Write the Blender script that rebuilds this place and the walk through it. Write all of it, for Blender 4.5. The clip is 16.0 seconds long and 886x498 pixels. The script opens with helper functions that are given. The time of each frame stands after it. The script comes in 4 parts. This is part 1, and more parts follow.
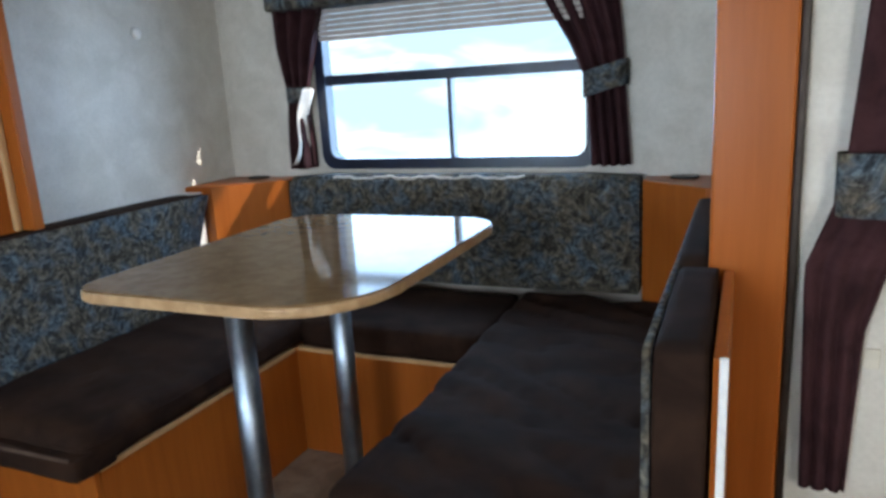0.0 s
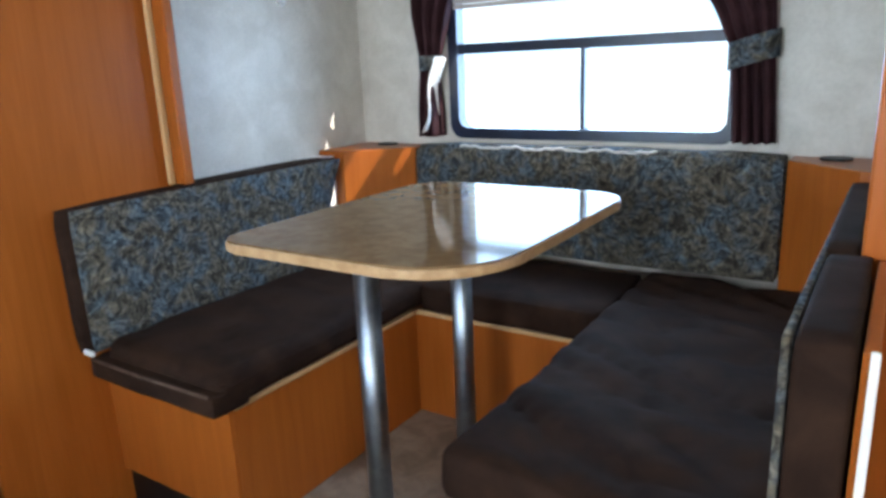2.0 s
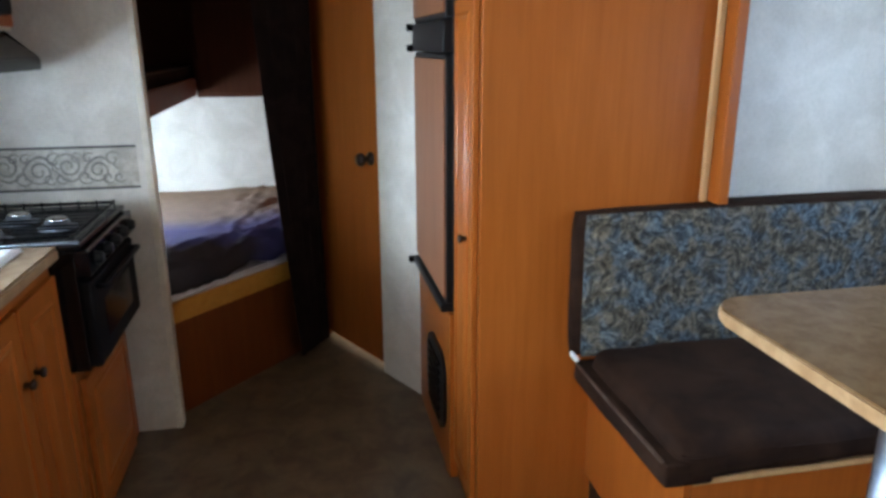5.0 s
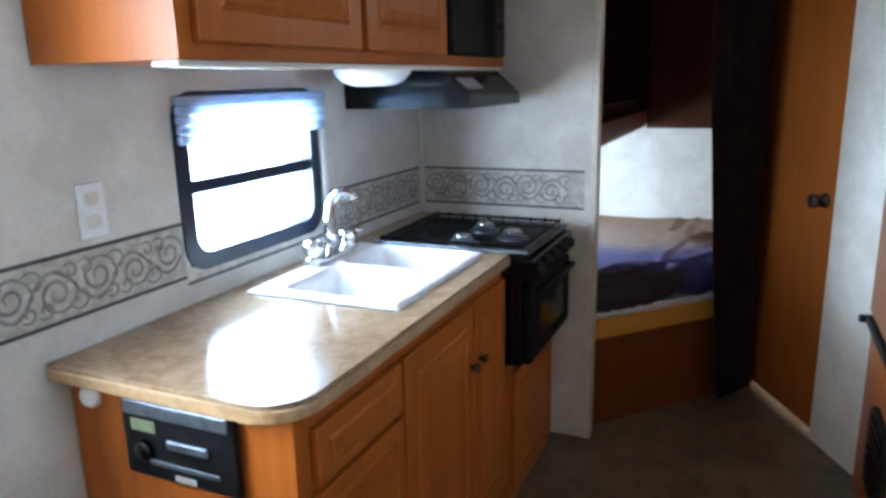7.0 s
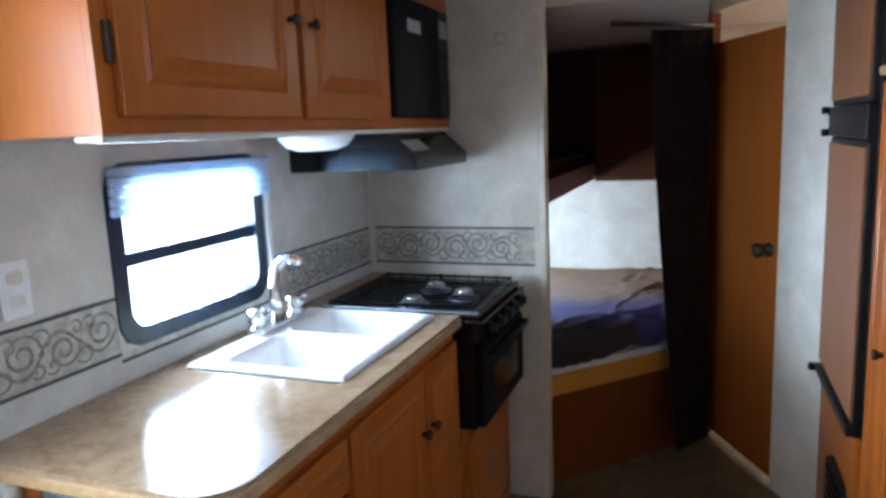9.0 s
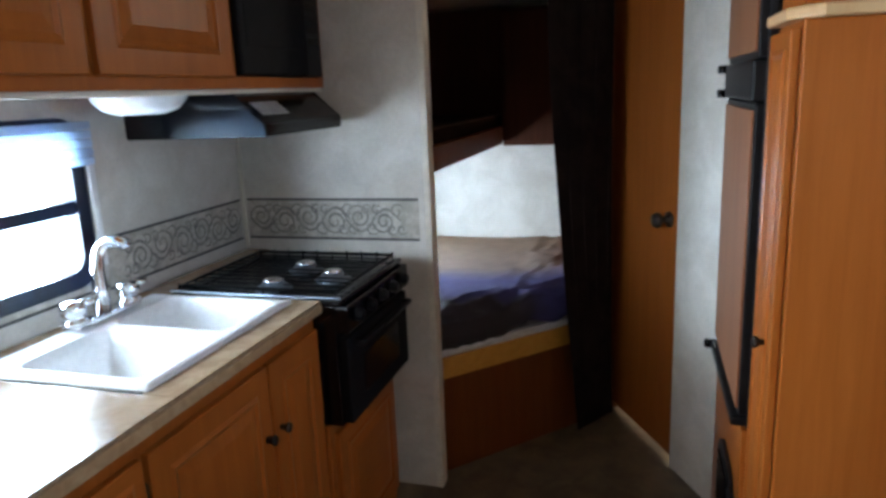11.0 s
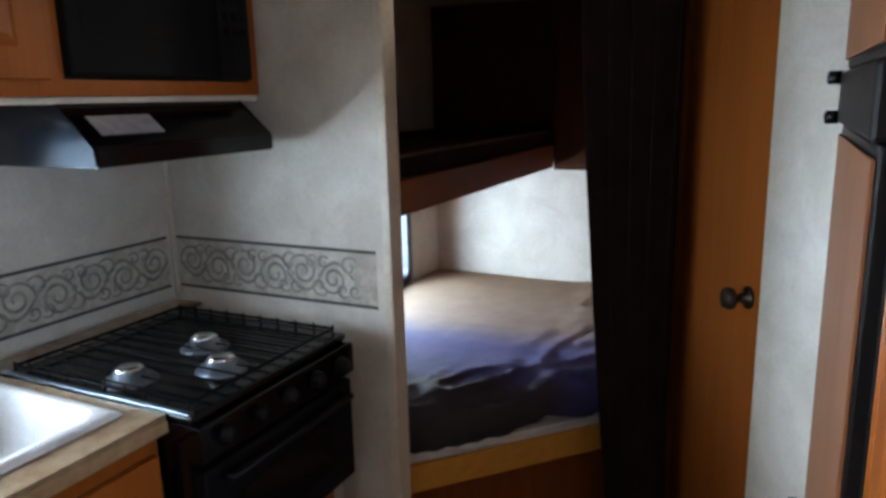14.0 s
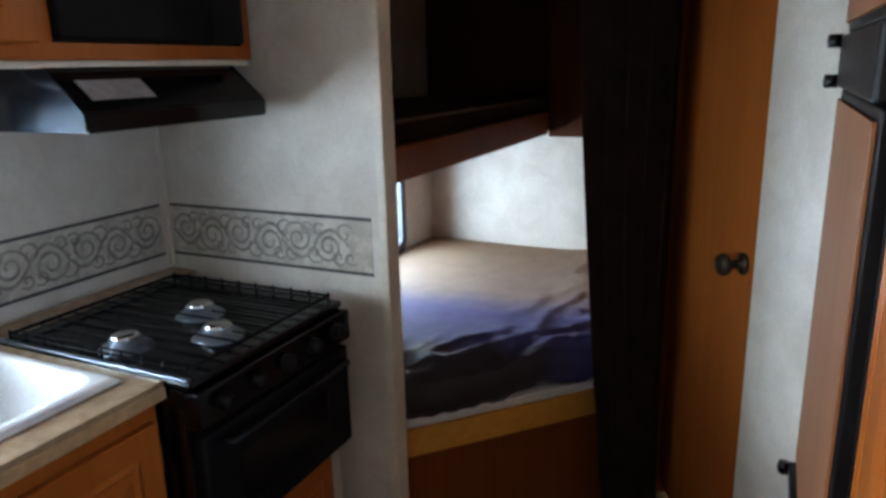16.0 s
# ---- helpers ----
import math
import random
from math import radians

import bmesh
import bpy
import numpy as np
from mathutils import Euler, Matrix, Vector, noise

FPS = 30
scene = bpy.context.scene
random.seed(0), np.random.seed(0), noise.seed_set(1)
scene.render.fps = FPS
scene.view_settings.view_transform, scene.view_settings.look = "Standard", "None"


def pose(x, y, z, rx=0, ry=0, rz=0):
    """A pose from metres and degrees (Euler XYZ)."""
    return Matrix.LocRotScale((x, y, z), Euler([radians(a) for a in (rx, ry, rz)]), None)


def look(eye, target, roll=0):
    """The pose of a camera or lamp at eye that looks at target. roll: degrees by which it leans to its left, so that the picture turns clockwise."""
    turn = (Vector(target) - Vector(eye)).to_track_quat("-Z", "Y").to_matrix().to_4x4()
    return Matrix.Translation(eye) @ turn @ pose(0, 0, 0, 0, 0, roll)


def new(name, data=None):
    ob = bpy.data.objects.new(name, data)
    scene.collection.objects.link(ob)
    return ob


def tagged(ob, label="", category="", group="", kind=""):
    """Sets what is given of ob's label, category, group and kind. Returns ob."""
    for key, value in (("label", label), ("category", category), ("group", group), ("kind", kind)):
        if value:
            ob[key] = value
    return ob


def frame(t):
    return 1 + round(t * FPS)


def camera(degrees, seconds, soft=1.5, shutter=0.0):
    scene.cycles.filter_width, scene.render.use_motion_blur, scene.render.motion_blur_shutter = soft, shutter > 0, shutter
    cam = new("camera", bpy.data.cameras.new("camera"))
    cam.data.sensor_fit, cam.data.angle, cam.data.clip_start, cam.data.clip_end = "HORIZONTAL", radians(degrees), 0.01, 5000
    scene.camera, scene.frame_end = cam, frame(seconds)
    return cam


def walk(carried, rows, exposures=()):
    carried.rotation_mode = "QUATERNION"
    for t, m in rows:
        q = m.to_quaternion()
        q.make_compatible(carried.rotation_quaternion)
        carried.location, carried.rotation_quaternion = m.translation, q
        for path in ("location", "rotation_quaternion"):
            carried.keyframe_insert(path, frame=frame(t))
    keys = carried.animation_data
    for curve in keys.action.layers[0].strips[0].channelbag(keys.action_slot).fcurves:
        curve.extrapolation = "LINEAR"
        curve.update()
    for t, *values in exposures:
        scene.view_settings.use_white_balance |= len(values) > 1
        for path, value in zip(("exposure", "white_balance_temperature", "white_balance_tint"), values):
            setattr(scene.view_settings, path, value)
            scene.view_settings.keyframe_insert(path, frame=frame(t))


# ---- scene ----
cam = camera(64.8, 16.0, 3.2)
PATH = [
    (0, (0.493, 0.693, 1.342), (-0.292, 2.475, 0.887), -3.3),
    (0.5, (0.483, 0.675, 1.332), (-0.483, 2.355, 0.838), -3.1),
    (1, (0.479, 0.668, 1.338), (-0.52, 2.323, 0.827), -2.9),
    (1.5, (0.494, 0.674, 1.343), (-0.536, 2.31, 0.831), -3.5),
    (2, (0.479, 0.68, 1.335), (-0.594, 2.288, 0.821), -2.4),
    (2.5, (0.384, 0.72, 1.344), (-0.793, 2.25, 0.82), -2.6),
    (3, (0.315, 0.785, 1.341), (-0.936, 2.263, 0.841), -2.4),
    (3.5, (0.315, 0.868, 1.349), (-1.123, 2.153, 0.818), -1.8),
    (4, (0.311, 0.943, 1.401), (-1.335, 1.928, 0.837), -0.9),
    (6.5, (0.302, 0.953, 1.435), (-1.572, 0.429, 0.974), -1.2),
    (7, (0.35, 0.948, 1.44), (-1.426, 0.156, 0.972), -1.3),
    (7.5, (0.361, 0.905, 1.417), (-1.329, -0.012, 0.868), -0.5),
    (8, (0.34, 0.953, 1.457), (-1.383, 0.046, 1.002), -1.0),
    (8.5, (0.317, 0.953, 1.471), (-1.497, 0.173, 1.152), -1.9),
    (9, (0.304, 0.971, 1.467), (-1.542, 0.275, 1.138), -2.4),
    (9.5, (0.273, 1.002, 1.449), (-1.625, 0.475, 1.107), -2.0),
    (10, (0.239, 1.032, 1.454), (-1.661, 0.54, 1.069), -2.8),
    (12.5, (-0.503, 1.214, 1.457), (-2.334, 0.58, 0.958), -1.0),
    (13, (-0.629, 1.183, 1.469), (-2.487, 0.574, 1.049), -0.6),
    (13.5, (-0.744, 1.223, 1.497), (-2.534, 0.436, 1.075), -2.2),
    (14, (-0.815, 1.262, 1.464), (-2.574, 0.409, 1.045), -1.4),
    (14.5, (-0.808, 1.259, 1.467), (-2.564, 0.416, 1.014), -1.6),
    (15, (-0.815, 1.261, 1.467), (-2.567, 0.413, 1.009), -1.5),
    (15.5, (-0.816, 1.248, 1.473), (-2.561, 0.423, 0.949), -1.8),
    (16, (-0.815, 1.254, 1.458), (-2.564, 0.426, 0.952), -1.4),
]
walk(cam, [(t, look(eye, target, roll)) for t, eye, target, roll in PATH],
     [(0.0, 0.05, 6250, 10), (0.5, 0.05, 6250, 10), (1.5, 0.35, 6250, 10), (2.5, 0.65, 6250, 10), (4.0, 0.7, 6350, 10), (6.5, 0.6, 5950, 10), (7.5, 0.85, 5850, 10), (8.5, 0.65, 5900, 10), (10.0, 0.45, 6050, 10), (12.5, 0.4, 6300, 10), (16.0, 0.36, 6400, 10)])

# ---- world and light ----
world = bpy.data.worlds.new("sky")
scene.world = world
world.use_nodes = True
wt = world.node_tree
sky = wt.nodes.new("ShaderNodeTexSky")
sky.sky_type, sky.sun_disc = "NISHITA", False
sky.sun_elevation, sky.sun_rotation = radians(29.0), radians(74.4)
wt.links.new(sky.outputs["Color"], wt.nodes["Background"].inputs["Color"])
wt.nodes["Background"].inputs["Strength"].default_value = 0.15

sun_data = bpy.data.lights.new("sun", "SUN")
sun_data.energy, sun_data.angle, sun_data.color = 5.0, radians(0.5), (1.0, 0.93, 0.82)
sun = new("sun", sun_data)
sun.matrix_world = look((6, 4, 4), (5, 3.72, 3.42))


def window_light(name, x, y, z, w, h, watts, toward, colour=(0.80, 0.90, 1.0)):
    """An area lamp in an opening, in place of the sky's light."""
    data = bpy.data.lights.new(name, "AREA")
    data.shape, data.size, data.size_y, data.energy, data.color = "RECTANGLE", w, h, watts, colour
    ob = new(name, data)
    ob.matrix_world = look((x, y, z), (x + toward[0], y + toward[1], z + toward[2]))
    return ob


window_light("dinette_daylight", -0.53, 3.26, 1.37, 1.06, 0.66, 22, (0, -1, 0), (0.50, 0.70, 1.0))
window_light("kitchen_daylight", -1.21, -0.42, 1.2, 0.56, 0.44, 28, (0, 1, 0), (0.72, 0.86, 1.0))
window_light("door_daylight", -0.03, -0.42, 1.35, 0.56, 0.9, 32, (0, 1, 0), (0.86, 0.93, 1.0))
window_light("side_daylight", 1.13, 2.22, 1.2, 0.74, 0.6, 17, (0, -1, 0))
# added warm lamp at an unseen window, brightens the slide-out post
window_light("added_front_light", 1.55, -0.42, 1.15, 0.6, 0.5, 21, (-0.25, 1, -0.1), (1.0, 0.93, 0.84))
window_light("bunk_daylight", -3.3, -0.42, 0.82, 0.56, 0.36, 19, (0, 1, 0), (0.72, 0.86, 1.0))
window_light("bath_daylight", -3.3, 1.65, 1.96, 0.35, 0.35, 15, (0, 0, -1), (1.0, 0.88, 0.72))

# ---- materials ----


def mat(name, rough=0.5, metal=0.0):
    m = bpy.data.materials.new(name)
    m.use_nodes = True
    b = m.node_tree.nodes["Principled BSDF"]
    b.inputs["Roughness"].default_value = rough
    b.inputs["Metallic"].default_value = metal
    return m, m.node_tree, b


def coords(nt, scale):
    tc = nt.nodes.new("ShaderNodeTexCoord")
    mp = nt.nodes.new("ShaderNodeMapping")
    mp.inputs["Scale"].default_value = scale
    nt.links.new(tc.outputs["Object"], mp.inputs["Vector"])
    return mp.outputs["Vector"]


def noise_of(nt, vec, scale, detail=4.0, rough=0.55, warp=0.0):
    n = nt.nodes.new("ShaderNodeTexNoise")
    n.inputs["Scale"].default_value = scale
    n.inputs["Detail"].default_value = detail
    n.inputs["Roughness"].default_value = rough
    n.inputs["Distortion"].default_value = warp
    nt.links.new(vec, n.inputs["Vector"])
    return n.outputs["Fac"]


def ramp(nt, fac, stops):
    r = nt.nodes.new("ShaderNodeValToRGB")
    e = r.color_ramp.elements
    while len(e) < len(stops):
        e.new(0.5)
    for k, (p, c) in zip(e, stops):
        k.position, k.color = p, (*c, 1)
    nt.links.new(fac, r.inputs["Fac"])
    return r.outputs["Color"]


def mixed(nt, fac, a, b, how="MIX"):
    m = nt.nodes.new("ShaderNodeMix")
    m.data_type, m.blend_type = "RGBA", how
    if isinstance(fac, (int, float)):
        m.inputs[0].default_value = fac
    else:
        nt.links.new(fac, m.inputs[0])
    for k, v in ((6, a), (7, b)):
        if isinstance(v, tuple):
            m.inputs[k].default_value = (*v, 1)
        else:
            nt.links.new(v, m.inputs[k])
    return m.outputs[2]


def bump(nt, b, height, strength, dist=0.002):
    n = nt.nodes.new("ShaderNodeBump")
    n.inputs["Strength"].default_value = strength
    n.inputs["Distance"].default_value = dist
    nt.links.new(height, n.inputs["Height"])
    nt.links.new(n.outputs["Normal"], b.inputs["Normal"])


def rough_by(nt, b, fac, lo, hi):
    m = nt.nodes.new("ShaderNodeMapRange")
    m.inputs["To Min"].default_value, m.inputs["To Max"].default_value = lo, hi
    nt.links.new(fac, m.inputs["Value"])
    nt.links.new(m.outputs["Result"], b.inputs["Roughness"])


def wood(name, dark, light, along="z", rough=(0.27, 0.37), spec=0.24):
    m, nt, b = mat(name)
    s = {"x": (0.9, 17, 17), "y": (17, 0.9, 17), "z": (17, 17, 0.9)}[along]
    v = coords(nt, s)
    grain = noise_of(nt, v, 2.0, 5, 0.6, 0.6)
    fine = noise_of(nt, v, 9.0, 3, 0.5)
    big = noise_of(nt, coords(nt, (3, 3, 1.2)), 1.0, 2)
    c = ramp(nt, grain, [(0.25, dark), (0.75, light)])
    c = mixed(nt, 0.16, c, ramp(nt, fine, [(0.35, (0.7, 0.68, 0.66)), (0.6, (1, 1, 1))]), "MULTIPLY")
    c = mixed(nt, 0.4, c, ramp(nt, big, [(0.35, (0.72, 0.7, 0.68)), (0.65, (1, 1, 1))]), "MULTIPLY")
    nt.links.new(c, b.inputs["Base Color"])
    b.inputs["Specular IOR Level"].default_value = spec
    rough_by(nt, b, fine, *rough)
    bump(nt, b, fine, 0.05)
    return m


def mottled(name, a, c2, scale, rough=0.6, fine=60.0, bumps=0.15, metal=0.0, mid=(0.38, 0.64), spec=0.5):
    m, nt, b = mat(name, rough, metal)
    b.inputs["Specular IOR Level"].default_value = spec
    v = coords(nt, (1, 1, 1))
    n1 = noise_of(nt, v, scale, 5, 0.6, 0.5)
    n2 = noise_of(nt, v, fine, 3, 0.6)
    c = ramp(nt, n1, [(mid[0], a), (mid[1], c2)])
    c = mixed(nt, 0.3, c, ramp(nt, n2, [(0.35, (0.75, 0.75, 0.75)), (0.6, (1, 1, 1))]), "MULTIPLY")
    nt.links.new(c, b.inputs["Base Color"])
    rough_by(nt, b, n2, max(rough - 0.07, 0.02), rough + 0.07)
    bump(nt, b, n2, bumps)
    return m


def translucent(name, colour):
    """Thin cloth that lets daylight through."""
    m = bpy.data.materials.new(name)
    m.use_nodes = True
    nt = m.node_tree
    b = nt.nodes["Principled BSDF"]
    b.inputs["Roughness"].default_value = 0.7
    v = coords(nt, (1, 1, 1))
    c = mixed(nt, 0.3, colour, ramp(nt, noise_of(nt, v, 30.0, 3), [(0.35, (0.8, 0.8, 0.8)), (0.6, (1, 1, 1))]), "MULTIPLY")
    nt.links.new(c, b.inputs["Base Color"])
    tl, mx = nt.nodes.new("ShaderNodeBsdfTranslucent"), nt.nodes.new("ShaderNodeMixShader")
    nt.links.new(c, tl.inputs["Color"])
    mx.inputs[0].default_value = 0.6
    nt.links.new(b.outputs[0], mx.inputs[1])
    nt.links.new(tl.outputs[0], mx.inputs[2])
    nt.links.new(mx.outputs[0], nt.nodes["Material Output"].inputs["Surface"])
    return m


def bright_sky(name, strength, low=(0.72, 0.90, 1.0), high=(1.0, 1.0, 1.0)):
    """Overcast brightness outside a window, with faint blue patches."""
    m = bpy.data.materials.new(name)
    m.use_nodes = True
    nt = m.node_tree
    nt.nodes.remove(nt.nodes["Principled BSDF"])
    em = nt.nodes.new("ShaderNodeEmission")
    n = noise_of(nt, coords(nt, (0.8, 1, 3.0)), 1.4, 3, 0.5, 0.6)
    nt.links.new(ramp(nt, n, [(0.45, low), (0.56, high)]), em.inputs["Color"])
    em.inputs["Strength"].default_value = strength
    nt.links.new(em.outputs[0], nt.nodes["Material Output"].inputs["Surface"])
    return m


OAK = wood("oak_laminate", (0.32, 0.083, 0.011), (0.41, 0.115, 0.018))
OAK_X = wood("oak_laminate_lying", (0.32, 0.083, 0.011), (0.41, 0.115, 0.018), "x")
# the oak again, darkened in its colour for the shade at the rear
OAK_SHADED = wood("shaded_oak", (0.14, 0.034, 0.005), (0.19, 0.05, 0.008), "z", (0.45, 0.6))
OAK_MATT = wood("matt_oak_door", (0.27, 0.075, 0.010), (0.34, 0.10, 0.016), "z", (0.6, 0.72), 0.15)
# wood colour taken nearly to black for the gloom around the upper bunk
WOOD_DEEP_SHADE = wood("deep_shade_wood", (0.050, 0.014, 0.005), (0.078, 0.023, 0.008), "z", (0.6, 0.75), 0.15)
OAK_PALE = wood("oak_edge_pale", (0.55, 0.33, 0.15), (0.66, 0.43, 0.22))
FRIDGE_WOOD = wood("fridge_door_panel", (0.22, 0.085, 0.036), (0.31, 0.13, 0.06), "z", (0.4, 0.55))
PLY = wood("plywood_platform", (0.52, 0.23, 0.03), (0.64, 0.32, 0.055), "y", (0.5, 0.65))
WALL = mottled("wall_vinyl", (0.56, 0.53, 0.465), (0.665, 0.635, 0.57), 7.0, 0.5, 90)
CEIL = mottled("ceiling_vinyl", (0.58, 0.56, 0.52), (0.66, 0.64, 0.6), 4.0, 0.6)
TRIM_PALE = mottled("pale_trim", (0.62, 0.58, 0.48), (0.7, 0.66, 0.56), 9.0, 0.4)
FLOOR = mottled("floor_vinyl", (0.09, 0.062, 0.036), (0.17, 0.125, 0.075), 8.0, 0.38, 40)
FLOOR2 = mottled("slide_floor_vinyl", (0.17, 0.12, 0.08), (0.30, 0.23, 0.165), 9.0, 0.42, 40)
DARK = mottled("dark_brown_fabric", (0.015, 0.0065, 0.0038), (0.034, 0.0165, 0.0098), 7.0, 0.85, 420, 0.5, spec=0.15)
SEAM = mottled("worn_brown_seam", (0.07, 0.045, 0.032), (0.12, 0.08, 0.058), 20.0, 0.8, 300, 0.3, spec=0.2)
CURTAIN = mottled("maroon_curtain", (0.028, 0.011, 0.013), (0.055, 0.022, 0.025), 12.0, 0.85, 380, 0.4, spec=0.15)
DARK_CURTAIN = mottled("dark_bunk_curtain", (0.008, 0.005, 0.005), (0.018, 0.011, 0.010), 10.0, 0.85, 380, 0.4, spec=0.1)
COUNTER = mottled("counter_laminate", (0.27, 0.178, 0.103), (0.37, 0.262, 0.165), 26.0, 0.15, 160, 0.02)
TABLE = mottled("table_laminate", (0.175, 0.102, 0.046), (0.235, 0.147, 0.074), 24.0, 0.07, 150, 0.0, spec=0.08)
EDGE = mottled("counter_edge", (0.38, 0.23, 0.11), (0.48, 0.32, 0.17), 30.0, 0.35)
WHITE = mottled("white_plastic", (0.74, 0.74, 0.72), (0.8, 0.8, 0.78), 6.0, 0.35, 60, 0.03)
SINK = mottled("white_sink_acrylic", (0.76, 0.76, 0.75), (0.82, 0.82, 0.81), 5.0, 0.18, 60, 0.01)
BLACK = mottled("black_enamel", (0.002, 0.002, 0.003), (0.004, 0.004, 0.005), 10.0, 0.16, 120, 0.02, spec=0.3)
BLACK_SOFT = mottled("black_plastic", (0.004, 0.004, 0.005), (0.009, 0.009, 0.010), 12.0, 0.4, 160, 0.08, spec=0.2)
GRATE = mottled("black_grate_iron", (0.003, 0.003, 0.0035), (0.006, 0.006, 0.007), 12.0, 0.6, 160, 0.1, spec=0.12)
WINDOW_BLACK = mottled("black_window_frame", (0.005, 0.009, 0.024), (0.011, 0.019, 0.046), 12.0, 0.3, 160, 0.05)
CHROME = mottled("chrome", (0.72, 0.73, 0.75), (0.8, 0.81, 0.83), 8.0, 0.14, 90, 0.02, 1.0)
STEEL = mottled("brushed_steel_tube", (0.24, 0.28, 0.33), (0.36, 0.41, 0.47), 14.0, 0.38, 120, 0.05, 1.0)
BRONZE = mottled("dark_bronze", (0.030, 0.022, 0.018), (0.055, 0.042, 0.034), 18.0, 0.4, 90, 0.05, 0.7)
LINE = mottled("border_line", (0.045, 0.043, 0.045), (0.08, 0.077, 0.075), 20.0, 0.6)
BORDER = mottled("border_paper", (0.40, 0.37, 0.31), (0.60, 0.57, 0.5), 26.0, 0.55, 90)
SCROLL = mottled("border_scroll", (0.17, 0.16, 0.145), (0.32, 0.30, 0.265), 30.0, 0.6)
PALE_LINING = mottled("pale_curtain_lining", (0.6, 0.56, 0.5), (0.7, 0.66, 0.6), 14.0, 0.8, 300, 0.2)
PALE_SHADE = mottled("pleated_shade_cloth", (0.42, 0.38, 0.34), (0.5, 0.46, 0.42), 10.0, 0.8)
CREAM_SHADE = translucent("cream_shade", (0.8, 0.74, 0.64))
BLUE_SHADE = translucent("light_blue_shade", (0.62, 0.72, 0.84))
PAD = mottled("white_mattress_pad", (0.5, 0.5, 0.52), (0.6, 0.6, 0.62), 8.0, 0.8)
LABEL = mottled("grey_label", (0.3, 0.29, 0.28), (0.4, 0.39, 0.38), 30.0, 0.5)
GREEN = mottled("display_green", (0.12, 0.16, 0.09), (0.18, 0.22, 0.13), 30.0, 0.3)
RED = mottled("red_plastic", (0.4, 0.02, 0.02), (0.5, 0.04, 0.03), 10.0, 0.4)
GROUND = mottled("pale_gravel_ground", (0.28, 0.26, 0.23), (0.4, 0.38, 0.34), 2.0, 0.9, 20, 0.4)
LENS = mottled("white_lamp_lens", (0.72, 0.74, 0.76), (0.8, 0.82, 0.84), 12.0, 0.25, 60, 0.02)


def paisley():
    m, nt, b = mat("paisley_fabric", 0.85)
    b.inputs["Specular IOR Level"].default_value = 0.2
    v = coords(nt, (1, 1, 1))
    warp = nt.nodes.new("ShaderNodeTexNoise")
    warp.inputs["Scale"].default_value = 7.0
    nt.links.new(v, warp.inputs["Vector"])
    off = nt.nodes.new("ShaderNodeVectorMath")
    off.operation = "MULTIPLY_ADD"
    off.inputs[1].default_value = (0.16, 0.16, 0.16)
    nt.links.new(warp.outputs["Color"], off.inputs[0])
    nt.links.new(v, off.inputs[2])
    vor = nt.nodes.new("ShaderNodeTexVoronoi")
    vor.inputs["Scale"].default_value = 9.0
    nt.links.new(off.outputs["Vector"], vor.inputs["Vector"])
    rings = nt.nodes.new("ShaderNodeMath")
    rings.operation = "SINE"
    mul = nt.nodes.new("ShaderNodeMath")
    mul.operation = "MULTIPLY"
    mul.inputs[1].default_value = 34.0
    nt.links.new(vor.outputs["Distance"], mul.inputs[0])
    nt.links.new(mul.outputs[0], rings.inputs[0])
    blob = noise_of(nt, off.outputs["Vector"], 50.0, 3, 0.6, 0.5)
    tone = noise_of(nt, v, 17.0, 2, 0.5, 0.5)
    base = ramp(nt, tone, [(0.3, (0.085, 0.073, 0.057)), (0.44, (0.16, 0.147, 0.12)),
                           (0.54, (0.12, 0.13, 0.136)), (0.66, (0.115, 0.155, 0.192))])
    leaf = ramp(nt, blob, [(0.38, (0.16, 0.16, 0.17)), (0.50, (0.75, 0.75, 0.75)), (0.62, (1.25, 1.22, 1.12))])
    c = mixed(nt, 0.85, base, leaf, "MULTIPLY")
    lines = ramp(nt, rings.outputs[0], [(0.3, (0.35, 0.33, 0.3)), (0.7, (1, 1, 1))])
    c = mixed(nt, 0.38, c, lines, "MULTIPLY")
    speck = ramp(nt, noise_of(nt, v, 95.0, 2, 0.5, 0.4), [(0.36, (0.35, 0.34, 0.36)), (0.47, (1, 1, 1)), (0.62, (1, 1, 1)), (0.7, (1.7, 1.65, 1.5))])
    c = mixed(nt, 0.7, c, speck, "MULTIPLY")
    nt.links.new(c, b.inputs["Base Color"])
    bump(nt, b, noise_of(nt, v, 420, 2), 0.4)
    return m


